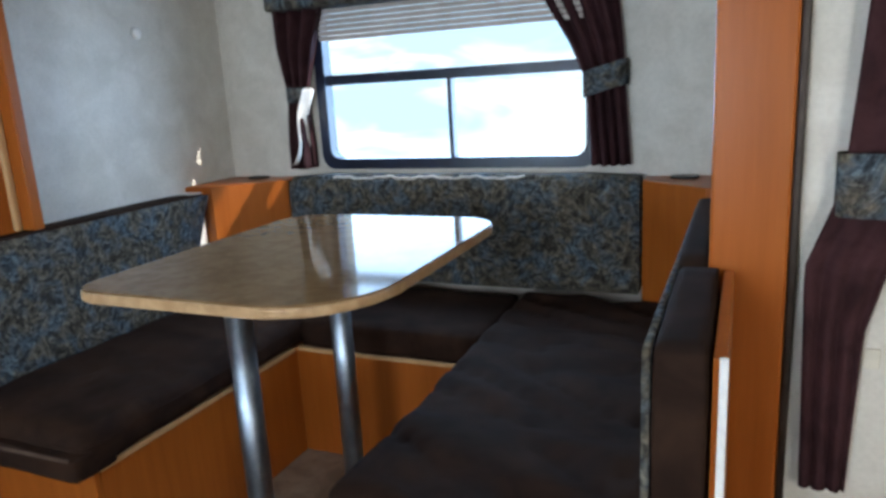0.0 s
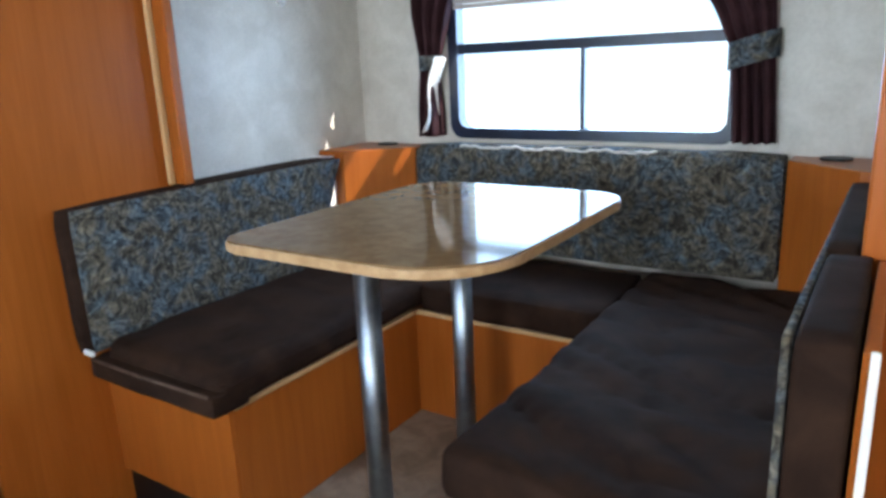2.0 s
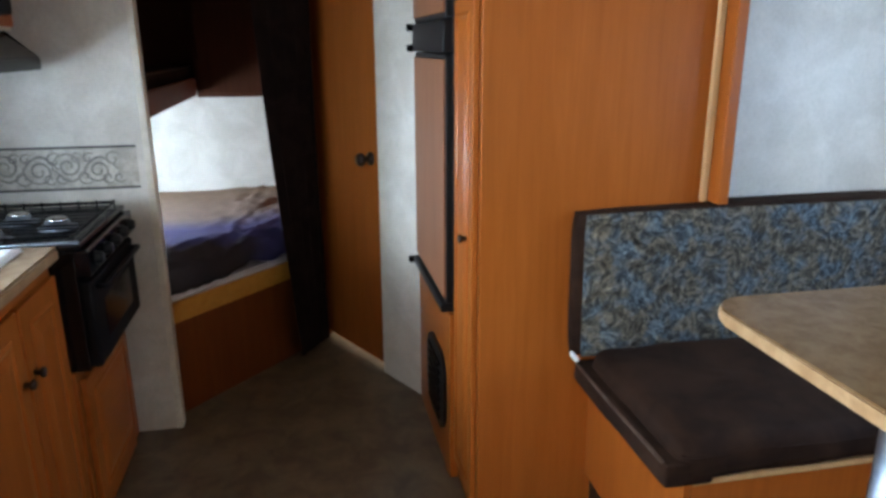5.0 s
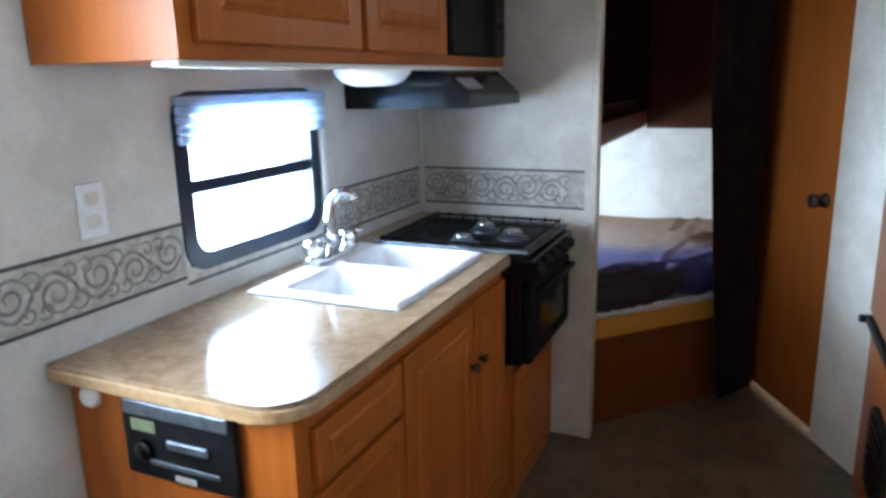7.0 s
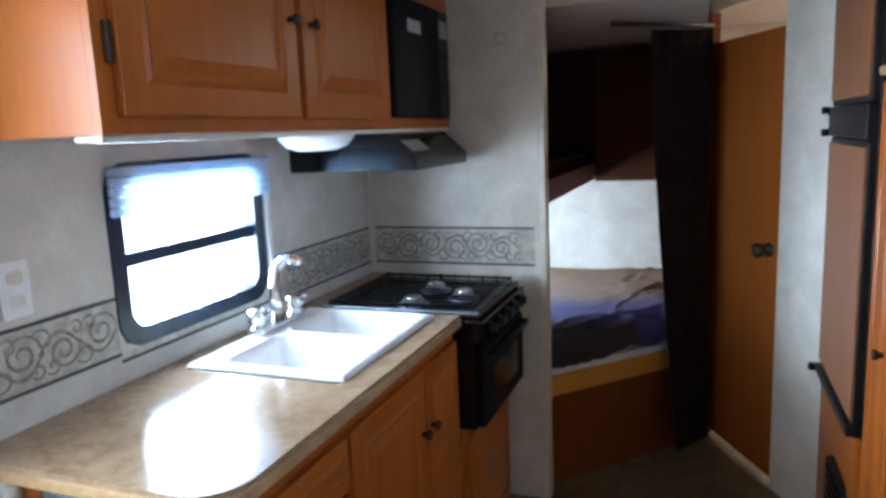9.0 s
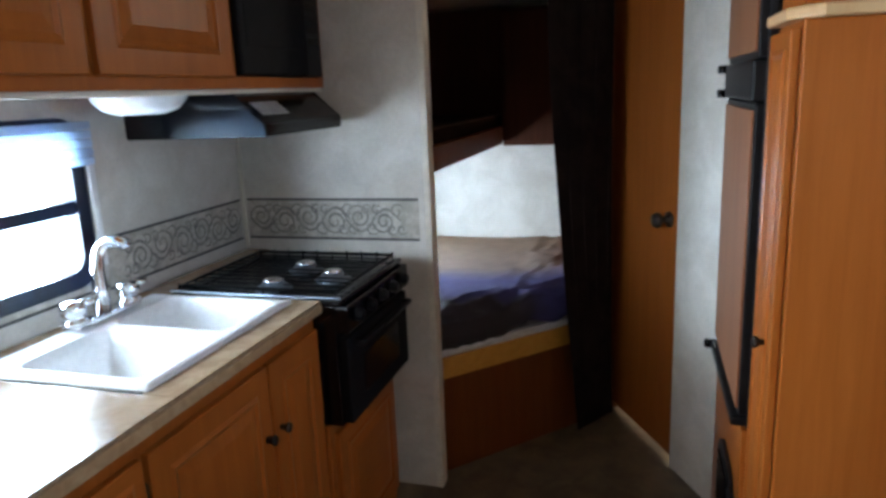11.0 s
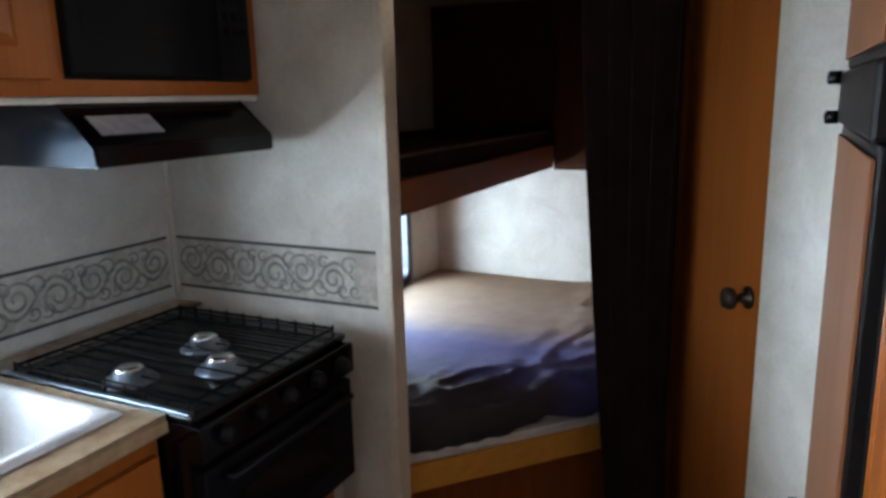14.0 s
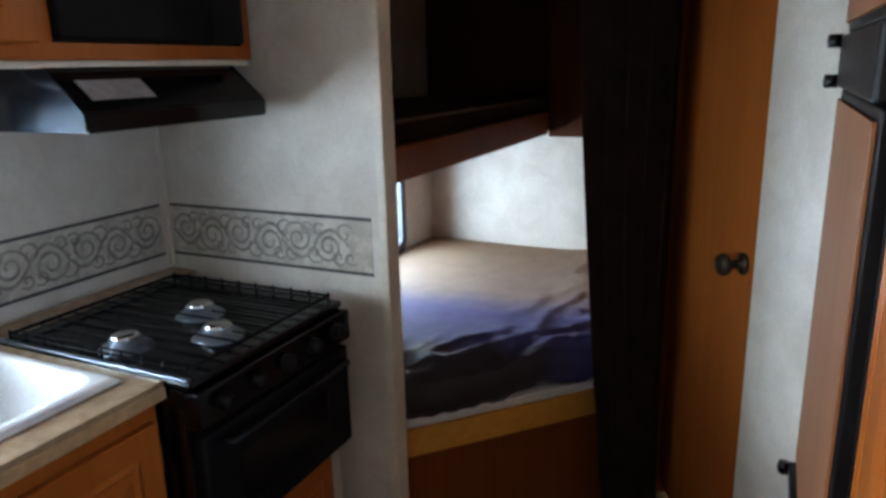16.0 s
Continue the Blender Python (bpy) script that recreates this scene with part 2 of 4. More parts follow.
def blanket():
    m, nt, b = mat("blue_and_tan_bedspread", 0.8)
    v = coords(nt, (1, 1, 1))
    g = nt.nodes.new("ShaderNodeSeparateXYZ")
    nt.links.new(v, g.inputs[0])
    add = nt.nodes.new("ShaderNodeMath")
    add.operation = "MULTIPLY_ADD"
    add.inputs[1].default_value, add.inputs[2].default_value = 0.10, -0.05
    nt.links.new(noise_of(nt, v, 6.0, 2), add.inputs[0])
    # bands run across the bed
    diag = nt.nodes.new("ShaderNodeVectorMath")
    diag.operation = "DOT_PRODUCT"
    diag.inputs[1].default_value = (-0.97, -0.10, 0)
    nt.links.new(v, diag.inputs[0])
    s = nt.nodes.new("ShaderNodeMath")
    s.operation = "ADD"
    nt.links.new(diag.outputs["Value"], s.inputs[0])
    nt.links.new(add.outputs[0], s.inputs[1])
    mr = nt.nodes.new("ShaderNodeMapRange")
    mr.inputs["From Min"].default_value, mr.inputs["From Max"].default_value = 2.21, 3.76
    nt.links.new(s.outputs[0], mr.inputs["Value"])
    c = ramp(nt, mr.outputs["Result"], [(0.0, (0.024, 0.018, 0.022)), (0.19, (0.026, 0.020, 0.027)), (0.26, (0.052, 0.050, 0.18)),
                                        (0.44, (0.085, 0.08, 0.23)), (0.58, (0.25, 0.18, 0.14)), (1.0, (0.26, 0.165, 0.095))])
    c = mixed(nt, 0.4, c, ramp(nt, noise_of(nt, v, 12.0, 4), [(0.35, (0.6, 0.6, 0.6)), (0.62, (1, 1, 1))]), "MULTIPLY")
    nt.links.new(c, b.inputs["Base Color"])
    bump(nt, b, noise_of(nt, v, 300, 2), 0.3)
    return m


def glass():
    m = bpy.data.materials.new("window_glass")
    m.use_nodes = True
    nt = m.node_tree
    nt.nodes.remove(nt.nodes["Principled BSDF"])
    tr, gl, fr, pw, mx = (nt.nodes.new(k) for k in ("ShaderNodeBsdfTransparent", "ShaderNodeBsdfGlossy", "ShaderNodeLayerWeight", "ShaderNodeMath", "ShaderNodeMixShader"))
    pw.operation = "POWER"
    pw.inputs[1].default_value = 5.0
    nt.links.new(fr.outputs["Facing"], pw.inputs[0])
    tr.inputs["Color"].default_value = (0.9, 0.95, 0.97, 1)
    gl.inputs["Roughness"].default_value = 0.02
    nt.links.new(pw.outputs[0], mx.inputs[0])
    nt.links.new(tr.outputs[0], mx.inputs[1])
    nt.links.new(gl.outputs[0], mx.inputs[2])
    nt.links.new(mx.outputs[0], nt.nodes["Material Output"].inputs["Surface"])
    return m


PAISLEY, BLANKET, GLASS = paisley(), blanket(), glass()

# ---- builders ----


def link(name, bm, material, smooth=False):
    me = bpy.data.meshes.new(name)
    bmesh.ops.recalc_face_normals(bm, faces=bm.faces)
    bm.to_mesh(me)
    bm.free()
    me.materials.append(material)
    if smooth:
        for p in me.polygons:
            p.use_smooth = True
    return new(name, me)


def structure(name, bm, material, label, category, smooth=False):
    return tagged(link(name, bm, material, smooth), label, category, kind="structure")


def thing(name, base, label, category, group="", kind=""):
    ob = new(name)
    ob.empty_display_size = 0.1
    ob.location = base
    return tagged(ob, label, category, group, kind)


def part(name, bm, material, parent, label="", smooth=False):
    """One mesh, drawn in world places, under a thing or one of its parts."""
    ob = link(name, bm, material, smooth)
    ob.parent = parent
    if parent.type == "EMPTY":
        ob.matrix_parent_inverse = Matrix.Translation(-parent.location)
    if label:
        ob["label"] = label
    return ob


def box(x0, x1, y0, y1, z0, z1, bevel=0.0, seg=2, bm=None):
    bm = bm or bmesh.new()
    m = Matrix.LocRotScale(((x0 + x1) / 2, (y0 + y1) / 2, (z0 + z1) / 2), None, (abs(x1 - x0), abs(y1 - y0), abs(z1 - z0)))
    r = bmesh.ops.create_cube(bm, size=1, matrix=m)
    if bevel:
        es = list({e for v in r["verts"] for e in v.link_edges})
        bmesh.ops.bevel(bm, geom=es, offset=bevel, segments=seg, affect="EDGES", profile=0.5)
    return bm


def prism(poly, z0, z1, bevel=0.0, seg=2, bm=None):
    """An upright prism on a plan outline."""
    bm = bm or bmesh.new()
    lo = [bm.verts.new((x, y, z0)) for x, y in poly]
    hi = [bm.verts.new((x, y, z1)) for x, y in poly]
    n = len(poly)
    fs = [bm.faces.new(lo[::-1]), bm.faces.new(hi)]
    fs += [bm.faces.new((lo[i], lo[(i + 1) % n], hi[(i + 1) % n], hi[i])) for i in range(n)]
    if bevel:
        es = list({e for f in fs[:2] for e in f.edges})
        bmesh.ops.bevel(bm, geom=es, offset=bevel, segments=seg, affect="EDGES", profile=0.5)
    return bm


def tube(points, r, seg=12, bm=None):
    """A round bar along points."""
    bm = bm or bmesh.new()
    pts = [Vector(p) for p in points]
    rings = []
    for i, p in enumerate(pts):
        d = (pts[min(i + 1, len(pts) - 1)] - pts[max(i - 1, 0)]).normalized()
        a = d.orthogonal().normalized() if i == 0 else (rings[-1][1] - d * rings[-1][1].dot(d)).normalized()
        b2 = d.cross(a)
        rr = r[i] if isinstance(r, (list, tuple)) else r
        ring = [bm.verts.new(p + (a * math.cos(t) + b2 * math.sin(t)) * rr) for t in (2 * math.pi * k / seg for k in range(seg))]
        rings.append((ring, a))
    for (q, _), (w, _) in zip(rings, rings[1:]):
        for k in range(seg):
            bm.faces.new((q[k], q[(k + 1) % seg], w[(k + 1) % seg], w[k]))
    bm.faces.new(rings[0][0][::-1])
    bm.faces.new(rings[-1][0])
    return bm


def rounded(x0, x1, y0, y1, r, n=6):
    """A plan outline with round corners; r is one radius or four."""
    rs = r if isinstance(r, (list, tuple)) else (r,) * 4
    out = []
    for (cx, cy, a), q in zip(((x1, y1, 0), (x0, y1, 90), (x0, y0, 180), (x1, y0, 270)), rs):
        sx, sy = (1 if cx == x1 else -1), (1 if cy == y1 else -1)
        for k in range(n + 1):
            t = radians(a + 90 * k / n)
            out.append((cx - sx * q + q * math.cos(t), cy - sy * q + q * math.sin(t)))
    return out


def ring_frame(outer, inner, y0, y1):
    """A frame in a wall along x: two outlines in (x, z) with the same count, y0 to y1 thick."""
    bm = bmesh.new()
    n = len(outer)
    v = [[bm.verts.new((x, y, z)) for x, z in o] for o in (outer, inner) for y in (y0, y1)]
    o0, o1, i0, i1 = v
    for k in range(n):
        j = (k + 1) % n
        for a, b2 in ((o0, i0), (i0, i1), (i1, o1), (o1, o0)):
            bm.faces.new((a[k], a[j], b2[j], b2[k]))
    return bm


def wall_along_x(y0, y1, x0, x1, z0, z1, holes):
    """A wall with openings, each (x0, x1, z0, z1)."""
    xs = sorted({x0, x1, *(h[k] for h in holes for k in (0, 1))})
    bm = bmesh.new()
    for a, b2 in zip(xs, xs[1:]):
        inside = sorted((h[2], h[3]) for h in holes if h[0] <= a and h[1] >= b2)
        z = z0
        for lo, hi in inside:
            if lo > z:
                box(a, b2, y0, y1, z, lo, bm=bm)
            z = hi
        if z < z1:
            box(a, b2, y0, y1, z, z1, bm=bm)
    return bm


def cushion(x0, x1, y0, y1, z0, z1, r=0.03, sag=0.008, cuts=7):
    """A soft block: rounded edges and a slightly uneven skin."""
    bm = box(x0, x1, y0, y1, z0, z1)
    bmesh.ops.subdivide_edges(bm, edges=bm.edges, cuts=cuts, use_grid_fill=True)
    c = Vector(((x0 + x1) / 2, (y0 + y1) / 2, (z0 + z1) / 2))
    h = Vector((abs(x1 - x0) / 2, abs(y1 - y0) / 2, abs(z1 - z0) / 2))
    for v in bm.verts:
        d = v.co - c
        core = Vector([max(-h[k] + r, min(h[k] - r, d[k])) for k in range(3)])
        e = d - core
        if e.length > 1e-6:
            v.co = c + core + e.normalized() * r
        v.co += Vector((noise.noise(v.co * 6), noise.noise(v.co * 6 + Vector((9, 0, 0))), noise.noise(v.co * 6 + Vector((0, 9, 0))))) * sag
    return bm


def creased(bm, amount=1.0):
    """Shallow lengthwise creases on the top of a cushion."""
    for v in bm.verts:
        if v.co.z > 0.56:
            p = Vector((v.co.x * 2.2 + v.co.y * 1.2, v.co.y * 7.5 + v.co.x * 2.0, 4.0))
            ridge = (1 - abs(noise.noise(p))) ** 8
            v.co.z -= 0.015 * amount * ridge
    return bm


def sheet(at, nu, nv):
    """A cloth sheet; at(u, v) gives its place."""
    bm = bmesh.new()
    g = [[bm.verts.new(at(i / nu, j / nv)) for j in range(nv + 1)] for i in range(nu + 1)]
    for i in range(nu):
        for j in range(nv):
            bm.faces.new((g[i][j], g[i + 1][j], g[i + 1][j + 1], g[i][j + 1]))
    return bm


def thicken(ob, t):
    s = ob.modifiers.new("thickness", "SOLIDIFY")
    s.thickness = t
    return ob


def lathe(profile, centre, axis, seg=20):
    """A turned piece: (radius, height) pairs about an axis through centre."""
    bm = bmesh.new()
    q = Vector(axis).to_track_quat("Z", "Y")
    rings = [[bm.verts.new(Vector(centre) + q @ Vector((r * math.cos(t), r * math.sin(t), h))) for t in (2 * math.pi * k / seg for k in range(seg))] for r, h in profile]
    for a, b2 in zip(rings, rings[1:]):
        for k in range(seg):
            bm.faces.new((a[k], a[(k + 1) % seg], b2[(k + 1) % seg], b2[k]))
    bm.faces.new(rings[0][::-1])
    bm.faces.new(rings[-1])
    return bm


def panel_door(x0, x1, z0, z1, y, out, inset=0.055, depth=0.018):
    """A raised-panel door leaf in a plane y; out is +1 or -1, the side that shows."""
    bm = box(x0, x1, y, y + out * depth, z0, z1, 0.003)
    f = y + out * depth
    outl = []
    for d, h in ((inset, 0.0008), (inset + 0.010, 0.005), (inset + 0.02, -0.004 + 0.005), (inset + 0.05, 0.006)):
        a, b2, c, e = x0 + d, x1 - d, z0 + d, z1 - d
        outl.append([bm.verts.new((p, f + out * h, q)) for p, q in ((a, c), (b2, c), (b2, e), (a, e))])
    for o, i in zip(outl, outl[1:]):
        for k in range(4):
            bm.faces.new((o[k], o[(k + 1) % 4], i[(k + 1) % 4], i[k]))
    bm.faces.new(outl[-1])
    return bm


def cabinet_knob(parent, x, y, z, out):
    k = part("knob", lathe([(0.007, 0), (0.006, 0.010), (0.012, 0.016), (0.014, 0.021), (0.010, 0.026)], (x, y, z), (0, out, 0), 14), BRONZE, parent, "dark bronze knob", True)
    return k

# ---- structure ----
structure("ground", prism([(-300, -300), (300, -300), (300, 300), (-300, 300)], -0.95, -0.75), GROUND, "pale gravel ground outside the trailer", "ground")
structure("backdrop_north", box(-4.5, 1.9, 4.6, 4.65, -0.74, 3.2), bright_sky("bright_haze_north", 1.6, (0.58, 0.82, 1.0), (0.92, 0.97, 1.0)), "bright hazy sky seen through the dinette window", "backdrop")
structure("backdrop_south", box(-7.0, 2.5, -1.75, -1.7, -0.74, 3.0), bright_sky("bright_haze_south", 4.0), "bright hazy sky seen through the kitchen window", "backdrop")
structure("floor", box(-4.0, 2.6, -0.31, 2.1, -0.06, 0.0), FLOOR, "dark brown mottled vinyl floor", "floor")
structure("ceiling", box(-4.05, 2.65, -0.36, 2.15, 1.98, 2.02), CEIL, "off-white ceiling panel", "ceiling")
structure("wall_south", wall_along_x(-0.36, -0.31, -4.0, 2.6, -0.06, 1.98,
          [(-1.5, -0.93, 1.0, 1.42), (-0.365, 0.325, 0.0, 1.88), (-3.70, -3.0, 0.6, 1.02), (1.24, 1.86, 0.88, 1.42)]), WALL, "cream mottled vinyl side wall behind the kitchen", "wall")
structure("wall_north", wall_along_x(2.1, 2.15, -4.0, 2.6, -0.06, 1.98,
          [(-1.56, 0.44, -0.06, 1.9), (0.76, 1.5, 0.9, 1.5)]), WALL, "cream mottled vinyl side wall with slide-out opening", "wall")
structure("wall_west", box(-4.05, -4.0, -0.36, 2.15, -0.06, 1.98), WALL, "cream vinyl wall behind the bunks", "wall")
structure("wall_east", box(2.6, 2.65, -0.36, 2.15, -0.06, 1.98), WALL, "plain cream end wall", "wall")
structure("slide_wall_west", box(-1.61, -1.565, 2.15, 3.15, -0.06, 1.9), WALL, "cream mottled wall at the dinette slide-out end", "wall")
structure("slide_wall_east", box(0.445, 0.49, 2.15, 3.15, -0.06, 1.9), WALL, "cream mottled wall at the dinette slide-out end", "wall")
structure("slide_wall_north", wall_along_x(3.15, 3.2, -1.61, 0.49, -0.06, 1.9, [(-1.08, 0.01, 1.05, 1.68)]), WALL, "cream mottled dinette wall with wide window", "wall")
structure("slide_ceiling", box(-1.61, 0.49, 2.15, 3.2, 1.903, 1.95), CEIL, "off-white slide-out ceiling", "ceiling")
structure("slide_floor", box(-1.56, 0.44, 1.79, 3.15, 0.003, 0.08), FLOOR2, "tan mottled vinyl floor under the dinette", "floor")
structure("partition_wall", box(-2.31, -2.262, -0.31, 0.397, 0.0, 1.98), WALL, "cream vinyl partition between stove and bunks", "wall")
structure("partition_trim", box(-2.316, -2.256, 0.398, 0.422, 0.0, 1.98, 0.004), TRIM_PALE, "pale edge moulding of the partition", "trim")
structure("corner_trim", box(-2.26, -2.248, -0.308, -0.296, 0.92, 1.48, 0.003), TRIM_PALE, "thin pale corner moulding", "trim")

# bathroom corner: slanted wall with a door in it, and a straight wall beside the bed
A0, A1 = Vector((-3.08, 0.985, 0)), Vector((-2.335, 1.372, 0))
ALONG = (A1 - A0).normalized()
NORM = Vector((ALONG.y, -ALONG.x, 0))


def slanted(s0, s1, d0, d1, z0, z1, bevel=0.0):
    """A block on the slanted wall: s along it, d out of it towards the room."""
    c = [A0 + ALONG * s + NORM * d for s, d in ((s0, d0), (s1, d0), (s1, d1), (s0, d1))]
    return prism([(p.x, p.y) for p in c], z0, z1, bevel)


W = (A1 - A0).length
DS = 0.555
bw = slanted(DS, W, -0.04, 0.0, 0.0, 1.98)
structure("bath_wall_slanted", bw, WALL, "narrow cream vinyl wall beside the bathroom door", "wall")
structure("bath_header", slanted(0.0, DS, -0.04, -0.002, 1.93, 1.98), TRIM_PALE, "pale header above the bathroom door", "trim")
structure("bath_wall_side", box(-4.0, -3.085, 0.985, 1.025, 0.0, 1.98), OAK_SHADED, "wood panel wall beside the bed, in shaded oak colour", "wall")
structure("bath_wall_back", box(-2.375, -2.335, 1.385, 2.1, 0.0, 1.98), WALL, "plain wall between bathroom and refrigerator", "wall")
door = thing("bathroom_door", tuple(A0 + ALONG * 0.28), "orange-brown wooden bathroom door standing closed, with dark knob", "door")
leaf = part("door_leaf", slanted(0.02, DS - 0.004, -0.03, -0.004, 0.042, 1.80, 0.003), OAK_MATT, door)
kb = A0 + ALONG * (DS - 0.06) + Vector((0, 0, 0.965))
part("knob", lathe([(0.028, -0.004), (0.028, 0.004), (0.011, 0.008), (0.011, 0.03), (0.026, 0.038), (0.029, 0.05), (0.022, 0.062)], kb, NORM, 18), BRONZE, door, "dark bronze door knob", True)
part("jamb", slanted(0.0, 0.018, -0.04, 0.008, 0.0, 1.93, 0.003), OAK_SHADED, door, "dark wooden door jamb")

# ---- entry door ----
entry = thing("entry_door", (0.015, -0.35, 0), "white trailer entry door with tinted upper window, closed", "door")
part("door_frame", ring_frame([(-0.390, 0.0), (0.310, 0.0), (0.310, 1.885), (-0.390, 1.885)], [(-0.345, 0.03), (0.265, 0.03), (0.265, 1.84), (-0.345, 1.84)], -0.305, -0.36), WHITE, entry, "white door frame")
part("seal", ring_frame([(-0.343, 0.032), (0.263, 0.032), (0.263, 1.838), (-0.343, 1.838)], [(-0.333, 0.042), (0.253, 0.042), (0.253, 1.828), (-0.333, 1.828)], -0.312, -0.35), BLACK_SOFT, entry, "black rubber seal")
part("door_leaf", wall_along_x(-0.355, -0.325, -0.332, 0.252, 0.043, 1.827, [(-0.315, 0.195, 0.92, 1.75)]), WHITE, entry)
part("glass", box(-0.315, 0.195, -0.342, -0.338, 0.92, 1.75), GLASS, entry).visible_shadow = False
part("window_trim", ring_frame([(-0.295, 0.9), (0.210, 0.9), (0.210, 1.77), (-0.295, 1.77)], [(-0.270, 0.93), (0.185, 0.93), (0.185, 1.74), (-0.270, 1.74)], -0.318, -0.337), WHITE, entry)
lk = part("latch_plate", box(-0.317, -0.215, -0.325, -0.312, 0.66, 0.88, 0.008), WHITE, entry, "white latch plate")
part("handle", box(-0.305, -0.240, -0.312, -0.285, 0.72, 0.75, 0.008), BLACK_SOFT, lk, "black paddle handle")
part("lock_lever", box(-0.280, -0.240, -0.312, -0.298, 0.80, 0.82, 0.005), RED, lk, "red lock lever")
part("kick_panel", box(-0.330, 0.250, -0.325, -0.319, 0.05, 0.62, 0.002), BLACK_SOFT, entry, "dark grey lower panel")
entry.location.x += 0.02


def window_unit(name, base, x0, x1, z0, z1, yin, yout, label, bars, r=0.06, fw=0.022):
    """A black-framed trailer window in a wall along x."""
    w = tagged(new(name), label, "window", kind="structure")
    w.location = base
    o = rounded(x0 - 0.02, x1 + 0.02, z0 - 0.02, z1 + 0.02, r)
    i = rounded(x0 + fw, x1 - fw, z0 + fw, z1 - fw, r * 0.7)
    part("window_frame", ring_frame(o, i, yin, yout), WINDOW_BLACK, w, "black metal frame")
    for a, b2, c, d in bars:
        part("bar", box(a, b2, yin + (yout - yin) * 0.2, yout, c, d, 0.003), WINDOW_BLACK, w)
    ym = yin + (yout - yin) * 0.7
    part("pane", box(x0 + 0.01, x1 - 0.01, ym - 0.002, ym + 0.002, z0 + 0.01, z1 - 0.01), GLASS, w).visible_shadow = False
    return w


window_unit("window_1", (-0.53, 3.17, 1.05), -1.075, 0.005, 1.055, 1.675, 3.135, 3.19, "wide black-framed dinette window with lower slider",
            [(-1.055, -0.015, 1.366, 1.406), (-0.535, -0.518, 1.075, 1.376)])
window_unit("window_2", (-1.21, -0.33, 1.0), -1.495, -0.935, 1.005, 1.41, -0.305, -0.345, "black-framed kitchen window with slider bar", [(-1.48, -0.95, 1.180, 1.214)], 0.07, 0.023)
window_unit("window_3", (1.13, 2.12, 0.9), 0.77, 1.49, 0.91, 1.49, 2.085, 2.14, "black-framed side window behind maroon curtain", [])
window_unit("window_4", (-3.3, -0.33, 0.6), -3.67, -3.02, 0.62, 1.0, -0.298, -0.35, "small black-framed window beside the lower bunk", [])

# unseen window, added as the opening for the front lamp
window_unit("window_5", (1.55, -0.33, 0.88), 1.245, 1.855, 0.885, 1.415, -0.305, -0.345, "added, unseen black-framed window beyond the entry door", [])

# ---- dinette ----


def bench(label, base, panels, trim):
    b = thing("dinette_bench", base, label, "bench", "dinette benches")
    for p, m in panels:
        part("panel", p, m, b)
    part("edge_strip", trim, OAK_PALE, b, "pale wood edge strip")
    return b


bench("orange-brown wooden bench box under dark seat cushion", (-1.2, 2.2, 0.08),
      [(box(-1.54, -0.93, 1.745, 1.762, 0.14, 0.468, 0.002), OAK), (box(-0.947, -0.93, 1.763, 2.6, 0.082, 0.468, 0.002), OAK),
       (box(-1.54, -0.95, 1.763, 3.14, 0.45, 0.468), OAK)], box(-0.945, -0.921, 1.76, 2.585, 0.469, 0.484, 0.003))
bench("orange-brown wooden bench box under the window", (-0.5, 2.8, 0.08),
      [(box(-0.945, -0.24, 2.602, 2.62, 0.082, 0.468, 0.002), OAK), (box(-0.945, -0.24, 2.621, 3.14, 0.45, 0.468), OAK)], box(-0.92, -0.24, 2.588, 2.61, 0.469, 0.484, 0.003))
bench("orange-brown wooden bench box at the aisle end", (0.1, 2.2, 0.08),
      [(box(-0.2, 0.42, 1.76, 1.777, 0.14, 0.468, 0.002), OAK), (box(-0.22, -0.203, 1.763, 2.6, 0.082, 0.468, 0.002), OAK),
       (box(-0.2, 0.42, 1.778, 3.14, 0.45, 0.468), OAK)], box(-0.228, -0.204, 1.775, 2.585, 0.469, 0.484, 0.003))
structure("bench_kick", box(-1.55, -0.95, 1.764, 1.776, 0.001, 0.139), BLACK_SOFT, "dark kick strip below the bench end", "trim")
structure("slide_kick", box(-1.55, 0.42, 1.778, 1.789, 0.001, 0.082), BLACK_SOFT, "dark kick strip below the bench", "trim")


def soft(name, bm, material, label, base, extra=()):
    c = thing(name, base, label, "cushion", "dinette cushions")
    part("cover", bm, material, c, "", True)
    for n, b2, m, l in extra:
        part(n, b2, m, c, l, True)
    return c


soft("seat_cushion", creased(cushion(-1.422, -0.90, 1.705, 3.02, 0.486, 0.60, 0.045, 0.007, 40), 0.6), DARK, "dark brown fabric seat cushion on the wooden bench", (-1.17, 2.2, 0.486),
     [("front_band", cushion(-1.443, -0.903, 1.676, 1.80, 0.486, 0.549, 0.010, 0.004, 16), DARK, "folded dark brown front band"),
      ("piping", tube([(-1.43, 1.679, 0.545), (-1.2, 1.676, 0.543), (-0.92, 1.679, 0.545)], 0.005, 6), SEAM, "worn brown seam piping")])
soft("seat_cushion", cushion(-0.895, -0.235, 2.565, 3.03, 0.486, 0.595, 0.03, 0.006), DARK, "dark brown fabric seat cushion below the window", (-0.56, 2.8, 0.486))
soft("seat_cushion", creased(cushion(-0.23, 0.372, 1.68, 3.03, 0.486, 0.61, 0.04, 0.008, 44), 1.7), DARK, "creased dark brown fabric seat cushion by the aisle", (0.06, 2.3, 0.486))


def leaning(bm):
    """Draws the far end of a back cushion in towards its foot."""
    for v in bm.verts:
        v.co.y -= 0.45 * max(0.0, 0.985 - v.co.z) * max(0.0, min(1.0, (v.co.y - 2.3) / 0.5))
    return bm


